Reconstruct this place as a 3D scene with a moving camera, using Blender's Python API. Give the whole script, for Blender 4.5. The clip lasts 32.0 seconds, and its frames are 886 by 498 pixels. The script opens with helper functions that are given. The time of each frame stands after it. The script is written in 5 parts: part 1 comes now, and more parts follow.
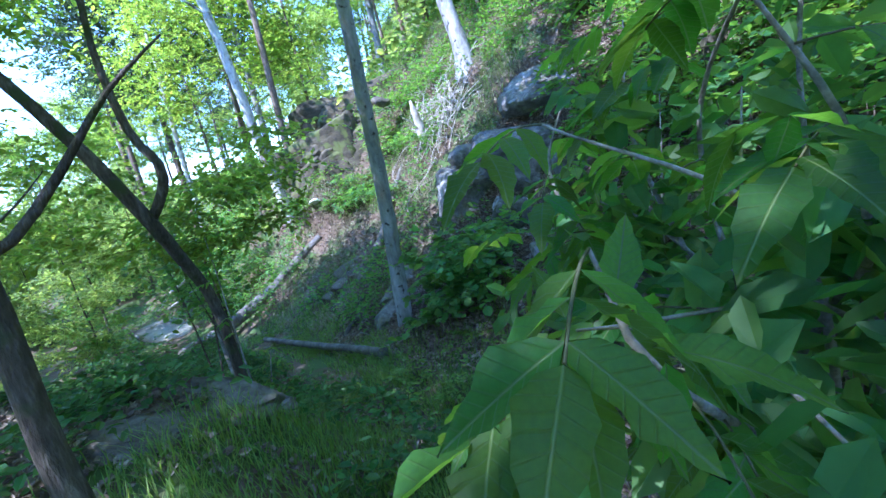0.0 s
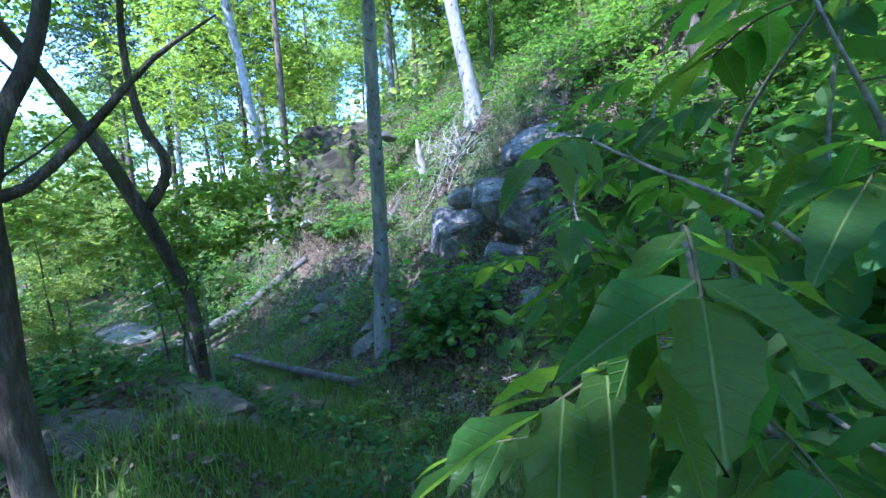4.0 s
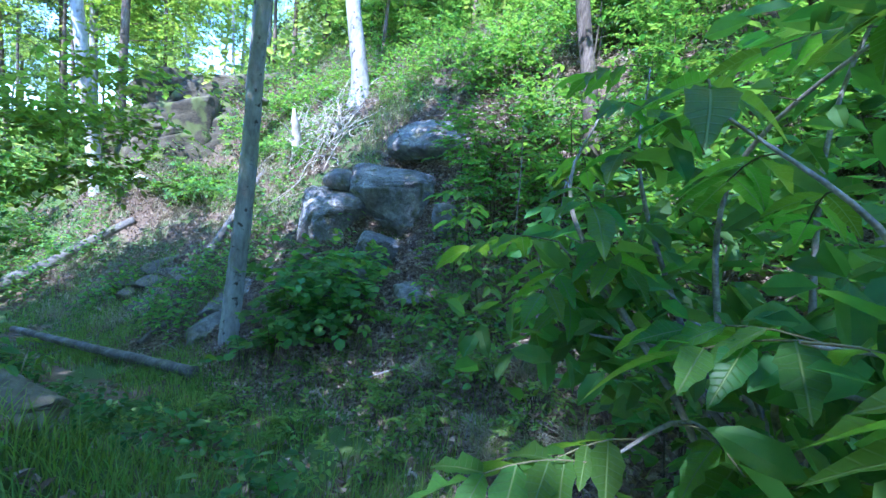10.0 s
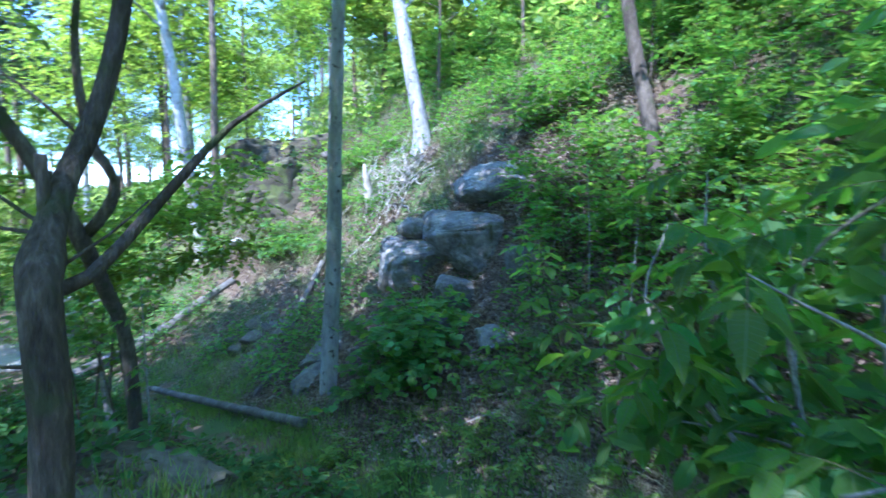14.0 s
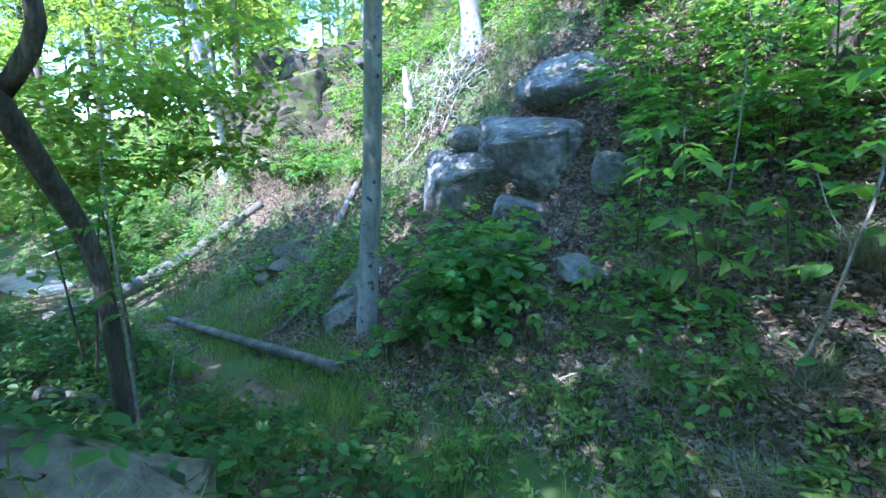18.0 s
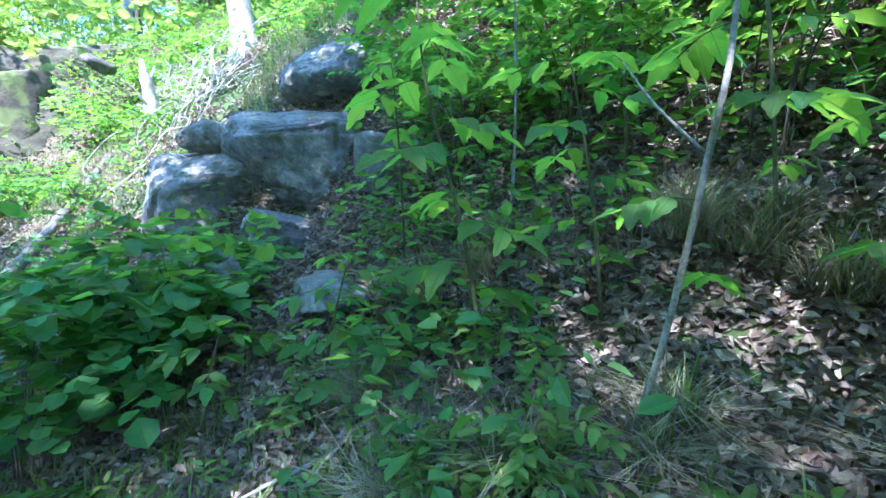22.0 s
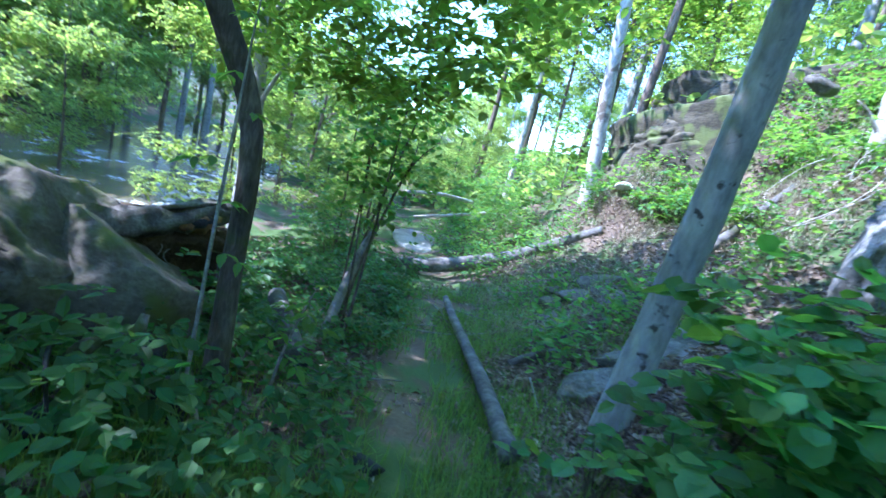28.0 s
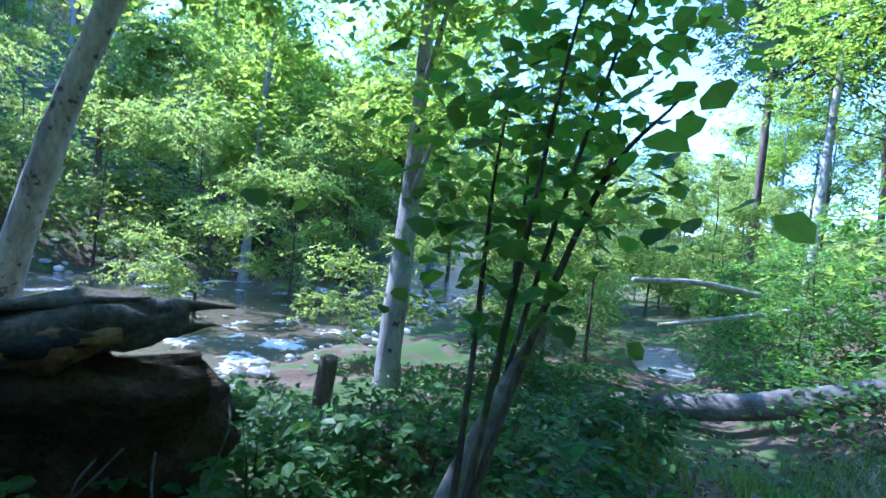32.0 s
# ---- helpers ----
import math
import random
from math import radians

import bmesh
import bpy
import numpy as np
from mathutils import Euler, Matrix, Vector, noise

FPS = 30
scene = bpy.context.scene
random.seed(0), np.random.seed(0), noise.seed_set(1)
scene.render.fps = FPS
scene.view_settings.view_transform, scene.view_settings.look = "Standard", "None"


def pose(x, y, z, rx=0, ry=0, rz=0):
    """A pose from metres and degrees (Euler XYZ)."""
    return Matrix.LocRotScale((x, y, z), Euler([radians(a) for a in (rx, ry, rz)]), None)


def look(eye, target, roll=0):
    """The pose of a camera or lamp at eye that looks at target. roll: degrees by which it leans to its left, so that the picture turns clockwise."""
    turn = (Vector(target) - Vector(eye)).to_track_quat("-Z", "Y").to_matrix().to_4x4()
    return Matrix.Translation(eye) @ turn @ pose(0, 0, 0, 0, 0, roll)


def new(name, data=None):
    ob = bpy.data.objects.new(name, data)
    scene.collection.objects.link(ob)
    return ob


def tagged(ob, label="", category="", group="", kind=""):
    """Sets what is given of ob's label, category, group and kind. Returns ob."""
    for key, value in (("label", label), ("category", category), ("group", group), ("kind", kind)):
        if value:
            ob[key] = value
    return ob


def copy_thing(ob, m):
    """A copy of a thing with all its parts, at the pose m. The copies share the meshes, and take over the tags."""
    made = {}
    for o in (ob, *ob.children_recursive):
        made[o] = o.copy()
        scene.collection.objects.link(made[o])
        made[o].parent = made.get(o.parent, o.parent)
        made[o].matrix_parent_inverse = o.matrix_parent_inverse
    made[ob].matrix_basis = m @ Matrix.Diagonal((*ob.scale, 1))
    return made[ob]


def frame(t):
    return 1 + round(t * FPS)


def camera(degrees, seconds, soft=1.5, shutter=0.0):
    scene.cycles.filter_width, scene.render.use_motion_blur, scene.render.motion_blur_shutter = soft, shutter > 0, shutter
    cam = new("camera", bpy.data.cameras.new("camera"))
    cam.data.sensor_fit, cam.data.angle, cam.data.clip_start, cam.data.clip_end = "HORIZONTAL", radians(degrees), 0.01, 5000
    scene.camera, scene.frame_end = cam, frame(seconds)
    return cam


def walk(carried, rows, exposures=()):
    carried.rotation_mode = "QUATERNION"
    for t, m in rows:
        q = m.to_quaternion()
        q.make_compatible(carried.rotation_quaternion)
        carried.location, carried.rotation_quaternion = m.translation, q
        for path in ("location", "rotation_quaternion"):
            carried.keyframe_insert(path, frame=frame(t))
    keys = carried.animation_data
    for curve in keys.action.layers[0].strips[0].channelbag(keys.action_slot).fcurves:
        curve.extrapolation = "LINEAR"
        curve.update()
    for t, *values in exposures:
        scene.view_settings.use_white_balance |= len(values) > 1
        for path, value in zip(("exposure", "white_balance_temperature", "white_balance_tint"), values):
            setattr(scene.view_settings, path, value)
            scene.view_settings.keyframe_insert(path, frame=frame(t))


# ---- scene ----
cam = camera(88.6, 32.0, soft=1.5, shutter=0.24)
PATH = [
    (0, (0.759, -1.232, 2.879), (1.034, 0.709, 2.485), -11.9),
    (0.5, (0.749, -1.217, 2.867), (1.064, 0.719, 2.479), -10.7),
    (1, (0.738, -1.199, 2.858), (1.085, 0.733, 2.475), -9.6),
    (1.5, (0.722, -1.195, 2.851), (1.082, 0.737, 2.48), -8.7),
    (2, (0.702, -1.199, 2.842), (1.065, 0.738, 2.501), -7.6),
    (2.5, (0.695, -1.19, 2.834), (1.07, 0.749, 2.518), -6.7),
    (4.5, (0.604, -1.221, 2.775), (0.992, 0.734, 2.61), -1.8),
    (5, (0.57, -1.247, 2.754), (0.982, 0.708, 2.667), 0.2),
    (5.5, (0.529, -1.304, 2.725), (0.966, 0.647, 2.756), 1.5),
    (6, (0.517, -1.292, 2.71), (1.014, 0.645, 2.761), 1.6),
    (6.5, (0.514, -1.174, 2.71), (1.033, 0.757, 2.725), 1.1),
    (7, (0.515, -1.041, 2.707), (1.06, 0.88, 2.598), 3.3),
    (7.5, (0.525, -0.859, 2.694), (1.038, 1.052, 2.404), 12.2),
    (8, (0.519, -0.773, 2.661), (1.294, 1.04, 2.323), 19.7),
    (8.5, (0.528, -0.746, 2.621), (1.52, 0.936, 2.189), 20.3),
    (9, (0.511, -0.743, 2.616), (1.651, 0.872, 2.316), 12.4),
    (9.5, (0.429, -0.794, 2.647), (1.525, 0.872, 2.492), 5.9),
    (10, (0.389, -0.806, 2.678), (1.365, 0.926, 2.456), 6.2),
    (10.5, (0.35, -0.882, 2.704), (1.435, 0.774, 2.422), 2.8),
    (11, (0.271, -1.011, 2.741), (1.413, 0.619, 2.547), -0.5),
    (11.5, (0.219, -1.097, 2.788), (1.361, 0.537, 2.619), -0.2),
    (12, (0.169, -1.161, 2.841), (1.324, 0.46, 2.648), -2.0),
    (12.5, (0.113, -1.204, 2.904), (1.387, 0.32, 2.672), -8.1),
    (13, (0.081, -1.182, 2.96), (1.166, 0.494, 2.85), -6.6),
    (13.5, (0.107, -1.105, 3.002), (1.0, 0.682, 2.905), -2.6),
    (14, (0.155, -1.003, 3.026), (0.863, 0.863, 2.885), -0.0),
    (14.5, (0.29, -0.736, 2.918), (0.204, 1.26, 2.824), 8.6),
    (16.5, (0.214, -0.115, 2.684), (-0.282, 1.817, 2.531), -9.8),
    (17, (0.14, 0.052, 2.67), (0.011, 2.029, 2.395), -7.7),
    (17.5, (0.144, 0.279, 2.63), (0.689, 2.164, 2.246), -1.8),
    (18, (0.258, 0.465, 2.546), (0.825, 2.339, 2.142), 0.4),
    (18.5, (0.299, 0.559, 2.479), (0.861, 2.428, 2.042), 0.4),
    (19, (0.521, 0.704, 2.348), (1.288, 2.483, 1.852), 1.5),
    (19.5, (0.753, 0.792, 2.216), (1.99, 2.332, 1.899), 8.7),
    (20, (0.875, 0.866, 2.165), (2.025, 2.487, 1.937), 10.9),
    (20.5, (0.996, 0.912, 2.132), (2.104, 2.559, 1.888), 8.5),
    (21, (1.267, 1.068, 2.059), (2.426, 2.677, 1.799), 4.3),
    (21.5, (1.559, 1.378, 1.967), (2.733, 2.983, 1.753), 2.0),
    (22, (1.78, 1.554, 1.922), (2.964, 3.158, 1.764), -0.3),
    (22.5, (1.881, 1.649, 1.941), (3.108, 3.224, 1.828), -3.0),
    (23, (1.946, 1.691, 1.962), (3.222, 3.229, 1.866), -4.6),
    (23.5, (1.954, 1.679, 1.965), (3.25, 3.199, 1.873), -5.0),
    (24, (1.875, 1.742, 1.967), (3.166, 3.267, 1.878), -4.7),
    (24.5, (1.839, 1.748, 1.943), (3.159, 3.25, 1.886), -2.8),
    (26.5, (1.637, 1.88, 2.056), (2.743, 3.546, 2.012), 5.2),
    (27, (1.392, 1.876, 2.078), (1.543, 3.849, 1.792), 19.7),
    (27.5, (1.27, 2.095, 2.06), (0.839, 4.006, 1.655), 19.5),
    (28, (1.098, 2.504, 1.944), (0.147, 4.221, 1.563), 15.2),
    (28.5, (0.956, 2.957, 1.838), (-0.053, 4.669, 1.605), 4.6),
    (29, (0.729, 3.403, 1.744), (-0.057, 5.227, 1.512), 0.9),
    (29.5, (0.522, 3.857, 1.641), (-0.39, 5.628, 1.46), -1.9),
    (30, (0.227, 4.358, 1.501), (-0.628, 6.158, 1.329), -0.0),
    (30.5, (-0.069, 4.684, 1.441), (-1.05, 6.42, 1.28), 6.1),
    (31, (-0.304, 4.837, 1.428), (-1.699, 6.257, 1.235), 12.3),
    (31.5, (-0.492, 5.028, 1.413), (-2.178, 6.091, 1.239), 12.8),
    (32, (-0.549, 5.204, 1.393), (-2.29, 6.187, 1.341), 6.3),
]
walk(cam, [(t, look(eye, target, roll)) for t, eye, target, roll in PATH], [(0, 2.85, 4950, 26), (6, 2.65, 4950, 26), (8.2, 2.75, 4950, 26), (9, 3.5, 4850, 24), (10, 3.1, 4850, 24), (11, 2.9, 4850, 24), (14, 2.9, 4900, 22), (17, 2.55, 4750, 14), (18, 3.35, 5050, 22), (20, 3.7, 5000, 20), (22, 3.75, 5000, 20), (24, 3.65, 4900, 18), (28, 3.25, 4850, 24), (30, 2.65, 4750, 24), (32, 2.65, 4650, 27)])

# ---- light ----
SUN_AZ, SUN_EL = 238.0, 50.0  # compass degrees clockwise from +y, height above the horizon
world = bpy.data.worlds.new("sky")
scene.world = world
world.use_nodes = True
wn, wl = world.node_tree.nodes, world.node_tree.links
wn.clear()
sky = wn.new("ShaderNodeTexSky")
sky.sky_type, sky.sun_disc = "NISHITA", False
sky.sun_elevation, sky.sun_rotation = radians(SUN_EL), radians(SUN_AZ)
sky.altitude, sky.air_density, sky.dust_density, sky.ozone_density = 1500, 1.4, 0.0, 6.0
bg = wn.new("ShaderNodeBackground")
bg.inputs["Strength"].default_value = 0.15
wo = wn.new("ShaderNodeOutputWorld")
wl.new(sky.outputs[0], bg.inputs[0])
wl.new(bg.outputs[0], wo.inputs[0])
sun = new("sun", bpy.data.lights.new("sun", "SUN"))
sun.data.energy, sun.data.angle, sun.data.color = 2.0, radians(0.5), (1.0, 0.95, 0.86)
sun_from = Vector((math.sin(radians(SUN_AZ)) * math.cos(radians(SUN_EL)), math.cos(radians(SUN_AZ)) * math.cos(radians(SUN_EL)), math.sin(radians(SUN_EL))))
sun.matrix_world = look(sun_from * 50, (0, 0, 0))

# ---- materials ----
def material(name, colors, scale=3.0, rough=0.85, bump=0.3, fine=40.0, stretch=(1, 1, 1), spots=None, metal=0.0, random_tint=0.0, island=False, spec=0.3, detail=6, relief=0.02):
    """A surface with two scales of colour variation and relief. colors: dark to light. spots: (colour, scale, amount)."""
    m = bpy.data.materials.new(name)
    m.use_nodes = True
    n, l = m.node_tree.nodes, m.node_tree.links
    b = n["Principled BSDF"]
    b.inputs["Roughness"].default_value, b.inputs["Metallic"].default_value = rough, metal
    b.inputs["Specular IOR Level"].default_value = spec
    tc, mp = n.new("ShaderNodeTexCoord"), n.new("ShaderNodeMapping")
    mp.inputs["Scale"].default_value = stretch
    l.new(tc.outputs["Object"], mp.inputs[0])
    big, small = n.new("ShaderNodeTexNoise"), n.new("ShaderNodeTexNoise")
    for tex, s in ((big, scale), (small, fine)):
        tex.inputs["Scale"].default_value, tex.inputs["Detail"].default_value, tex.inputs["Roughness"].default_value = s, detail, 0.62
        l.new(mp.outputs[0], tex.inputs["Vector"])
    mix = n.new("ShaderNodeMath")
    mix.operation = "MULTIPLY_ADD"
    l.new(small.outputs[0], mix.inputs[0])
    mix.inputs[1].default_value = 0.55
    l.new(big.outputs[0], mix.inputs[2])
    ramp = n.new("ShaderNodeValToRGB")
    l.new(mix.outputs[0], ramp.inputs[0])
    el = ramp.color_ramp.elements
    while len(el) < len(colors):
        el.new(0.5)
    for i, c in enumerate(colors):
        el[i].position, el[i].color = 0.52 + 0.5 * i / max(1, len(colors) - 1), (*c, 1)
    out = ramp.outputs[0]
    if spots:
        sp = n.new("ShaderNodeTexNoise")
        sp.inputs["Scale"].default_value, sp.inputs["Detail"].default_value = spots[1], 8
        l.new(tc.outputs["Object"], sp.inputs["Vector"])
        st = n.new("ShaderNodeMapRange")
        st.inputs[1].default_value, st.inputs[2].default_value = 1 - spots[2], 1 - spots[2] + (spots[3] if len(spots) > 3 else 0.07)
        l.new(sp.outputs[0], st.inputs[0])
        mc = n.new("ShaderNodeMix")
        mc.data_type = "RGBA"
        l.new(st.outputs[0], mc.inputs[0])
        l.new(out, mc.inputs[6])
        mc.inputs[7].default_value = (*spots[0], 1)
        out = mc.outputs[2]
    if random_tint:
        hs = n.new("ShaderNodeHueSaturation")
        src = n.new("ShaderNodeNewGeometry").outputs["Random Per Island"] if island else n.new("ShaderNodeObjectInfo").outputs["Random"]
        vr = n.new("ShaderNodeMapRange")
        vr.inputs[3].default_value, vr.inputs[4].default_value = 1 - random_tint, 1 + random_tint
        l.new(src, vr.inputs[0])
        l.new(vr.outputs[0], hs.inputs["Value"])
        hr = n.new("ShaderNodeMapRange")
        hr.inputs[3].default_value, hr.inputs[4].default_value = 0.5 - 0.05 * random_tint, 0.5 + 0.05 * random_tint
        l.new(src, hr.inputs[0])
        l.new(hr.outputs[0], hs.inputs["Hue"])
        l.new(out, hs.inputs["Color"])
        out = hs.outputs[0]
    l.new(out, b.inputs["Base Color"])
    bp = n.new("ShaderNodeBump")
    bp.inputs["Strength"].default_value, bp.inputs["Distance"].default_value = bump, relief
    l.new(mix.outputs[0], bp.inputs["Height"])
    l.new(bp.outputs[0], b.inputs["Normal"])
    return m


def leaf_material(name, color, through_color, tint=0.35, gloss=0.45, clear=0.45, island=True):
    """Green leaf blades: some light goes through them; each leaf has its own shade."""
    m = bpy.data.materials.new(name)
    m.use_nodes = True
    n, l = m.node_tree.nodes, m.node_tree.links
    b = n["Principled BSDF"]
    b.inputs["Roughness"].default_value, b.inputs["Specular IOR Level"].default_value = gloss, 0.22
    src = n.new("ShaderNodeNewGeometry").outputs["Random Per Island"] if island else n.new("ShaderNodeObjectInfo").outputs["Random"]
    vr, hr = n.new("ShaderNodeMapRange"), n.new("ShaderNodeMapRange")
    vr.inputs[3].default_value, vr.inputs[4].default_value = 1 - tint, 1 + tint
    hr.inputs[3].default_value, hr.inputs[4].default_value = 0.48, 0.525
    l.new(src, vr.inputs[0])
    mul = n.new("ShaderNodeMath")
    mul.operation = "MULTIPLY"
    mul.inputs[1].default_value = 7.31
    fr = n.new("ShaderNodeMath")
    fr.operation = "FRACT"
    l.new(src, mul.inputs[0])
    l.new(mul.outputs[0], fr.inputs[0])
    l.new(fr.outputs[0], hr.inputs[0])
    tex = n.new("ShaderNodeTexNoise")
    tex.inputs["Scale"].default_value, tex.inputs["Detail"].default_value = 25, 4
    tc = n.new("ShaderNodeTexCoord")
    l.new(tc.outputs["Object"], tex.inputs["Vector"])
    tr = n.new("ShaderNodeBsdfTranslucent")
    outs = []
    for c in (color, through_color):
        hs, mx = n.new("ShaderNodeHueSaturation"), n.new("ShaderNodeMix")
        mx.data_type = "RGBA"
        mx.inputs[6].default_value = (*[v * 0.8 for v in c], 1)
        mx.inputs[7].default_value = (*[v * 1.25 for v in c], 1)
        l.new(tex.outputs[0], mx.inputs[0])
        l.new(mx.outputs[2], hs.inputs["Color"])
        l.new(vr.outputs[0], hs.inputs["Value"])
        l.new(hr.outputs[0], hs.inputs["Hue"])
        outs.append(hs.outputs[0])
    if not island:  # pale midrib and faint side veins along the blade
        sep = n.new("ShaderNodeSeparateXYZ")
        l.new(tc.outputs["Object"], sep.inputs[0])
        ab = n.new("ShaderNodeMath")
        ab.operation = "ABSOLUTE"
        l.new(sep.outputs[1], ab.inputs[0])
        rib = n.new("ShaderNodeMapRange")
        rib.inputs[1].default_value, rib.inputs[2].default_value, rib.inputs[3].default_value, rib.inputs[4].default_value = 0.004, 0.014, 1.0, 0.0
        l.new(ab.outputs[0], rib.inputs[0])
        run = n.new("ShaderNodeMath")
        run.operation = "MULTIPLY_ADD"
        run.inputs[1].default_value = -0.7
        l.new(ab.outputs[0], run.inputs[0])
        l.new(sep.outputs[0], run.inputs[2])
        wave = n.new("ShaderNodeMath")
        wave.operation = "PINGPONG"
        wave.inputs[1].default_value = 0.05
        l.new(run.outputs[0], wave.inputs[0])
        vein = n.new("ShaderNodeMapRange")
        vein.inputs[1].default_value, vein.inputs[2].default_value, vein.inputs[3].default_value, vein.inputs[4].default_value = 0.0, 0.012, 0.35, 0.0
        l.new(wave.outputs[0], vein.inputs[0])
        top = n.new("ShaderNodeMath")
        top.operation = "MAXIMUM"
        l.new(rib.outputs[0], top.inputs[0])
        l.new(vein.outputs[0], top.inputs[1])
        for k in range(2):
            mv = n.new("ShaderNodeMix")
            mv.data_type = "RGBA"
            l.new(top.outputs[0], mv.inputs[0])
            l.new(outs[k], mv.inputs[6])
            mv.inputs[7].default_value = (0.2, 0.3, 0.1, 1)
            outs[k] = mv.outputs[2]
        bv = n.new("ShaderNodeBump")
        bv.inputs["Strength"].default_value, bv.inputs["Distance"].default_value = 0.5, 0.02
        l.new(top.outputs[0], bv.inputs["Height"])
        l.new(bv.outputs[0], b.inputs["Normal"])
    l.new(outs[0], b.inputs["Base Color"])
    l.new(outs[1], tr.inputs["Color"])
    ms = n.new("ShaderNodeMixShader")
    ms.inputs[0].default_value = clear
    l.new(b.outputs[0], ms.inputs[1])
    l.new(tr.outputs[0], ms.inputs[2])
    l.new(ms.outputs[0], n["Material Output"].inputs[0])
    return m


M_SOIL = material("forest_soil", [(0.05, 0.036, 0.024), (0.11, 0.08, 0.055), (0.20, 0.155, 0.11)], 1.3, 0.95, 0.9, 30, spots=((0.06, 0.10, 0.028), 1.1, 0.54))
M_LITTER = material("dead_oak_leaves", [(0.1, 0.075, 0.056), (0.22, 0.17, 0.135), (0.38, 0.325, 0.275)], 9, 0.8, 0.4, 70, random_tint=0.5, island=True)
M_ROCK = material("grey_boulder_stone", [(0.085, 0.081, 0.075), (0.185, 0.181, 0.173), (0.34, 0.336, 0.322)], 3.2, 0.95, 1.0, 16, spots=((0.085, 0.088, 0.05), 4.5, 0.47, 0.16), relief=0.07, spec=0.15)
M_LEDGE = material("brown_lichened_ledge_stone", [(0.03, 0.027, 0.02), (0.075, 0.066, 0.045), (0.16, 0.14, 0.095)], 1.4, 0.95, 1.0, 14, stretch=(1, 1, 2.5), spots=((0.12, 0.14, 0.05), 2.0, 0.47))
M_PALE = material("pale_sunlit_stone", [(0.4, 0.4, 0.4), (0.62, 0.61, 0.59), (0.75, 0.74, 0.72)], 5, 0.85, 0.4, 40)
M_MOSSROCK = material("mossy_stone", [(0.05, 0.044, 0.034), (0.12, 0.108, 0.088), (0.23, 0.21, 0.18)], 2.6, 0.95, 1.0, 20, stretch=(1, 1, 1.6), spots=((0.1, 0.12, 0.035), 3.2, 0.47, 0.14))
M_LEDGESTONE = material("layered_grey_brown_stone", [(0.06, 0.052, 0.042), (0.14, 0.125, 0.105), (0.25, 0.235, 0.205)], 3.0, 0.93, 0.9, 18, stretch=(1, 1, 3), spots=((0.11, 0.12, 0.05), 3.5, 0.42, 0.15))
M_BARK_GREY = material("smooth_grey_bark", [(0.13, 0.125, 0.12), (0.28, 0.28, 0.275), (0.44, 0.44, 0.43)], 4, 0.9, 0.6, 22, stretch=(1, 1, 0.35), spots=((0.06, 0.055, 0.05), 9, 0.39))
M_BARK_DARK = material("dark_ridged_bark", [(0.035, 0.028, 0.022), (0.1, 0.084, 0.068), (0.22, 0.19, 0.158)], 5, 0.95, 1.0, 40, stretch=(1, 1, 0.25), spots=((0.06, 0.075, 0.03), 3.5, 0.44, 0.1), relief=0.03)
M_BARK_PALE = material("pale_sycamore_bark", [(0.2, 0.18, 0.15), (0.46, 0.44, 0.4), (0.7, 0.68, 0.64)], 3.5, 0.85, 0.4, 18, stretch=(1, 1, 0.4), spots=((0.17, 0.14, 0.11), 4, 0.43))
M_BARK_BROWN = material("brown_flaking_bark", [(0.06, 0.045, 0.035), (0.16, 0.12, 0.09), (0.3, 0.235, 0.18)], 6, 0.95, 1.0, 35, stretch=(1, 1, 0.3))
M_DEADWOOD = material("weathered_grey_wood", [(0.09, 0.085, 0.08), (0.2, 0.19, 0.18), (0.36, 0.35, 0.33)], 6, 0.9, 0.7, 45, stretch=(0.5, 1, 1))
M_BLEACHED = material("bleached_dead_wood", [(0.2, 0.18, 0.16), (0.4, 0.37, 0.335), (0.6, 0.56, 0.52)], 6, 0.85, 0.5, 40)
M_ROTWOOD = material("rotten_orange_wood", [(0.05, 0.03, 0.02), (0.22, 0.12, 0.06), (0.5, 0.33, 0.18)], 7, 0.95, 0.9, 30)
M_TWIG = material("grey_lichened_twig", [(0.10, 0.095, 0.085), (0.24, 0.23, 0.21), (0.4, 0.39, 0.36)], 20, 0.9, 0.4, 90)
M_GREENSTEM = material("green_stem", [(0.05, 0.055, 0.025), (0.09, 0.092, 0.045), (0.15, 0.15, 0.08)], 15, 0.7, 0.2, 60)
M_DARKLOG = material("dark_rotten_log", [(0.045, 0.038, 0.032), (0.12, 0.11, 0.1), (0.26, 0.245, 0.225)], 7, 0.95, 1.0, 40, spots=((0.07, 0.085, 0.03), 3, 0.42))
# black of charred wood; in the hollow log it stands for inner shade
M_CHAR_AND_HOLE_SHADE = material("charred_wood_and_hole_shade", [(0.008, 0.009, 0.012), (0.022, 0.024, 0.03), (0.05, 0.05, 0.058)], 8, 0.8, 0.8, 40)
# brown earth, darkened to hold the shade below the hollow log
M_SHADE_EARTH = material("shade_dark_earth", [(0.03, 0.02, 0.013), (0.065, 0.046, 0.03), (0.12, 0.09, 0.058)], 4, 0.95, 1.0, 30, relief=0.05, spec=0.1)
M_SAND = material("pale_sandy_gravel", [(0.12, 0.11, 0.09), (0.24, 0.22, 0.19), (0.4, 0.38, 0.34)], 1.2, 0.95, 0.5, 60)
M_PEBBLE = material("river_stones", [(0.16, 0.15, 0.14), (0.38, 0.36, 0.34), (0.65, 0.63, 0.6)], 1.5, 0.8, 0.3, 20, random_tint=0.5, island=True)
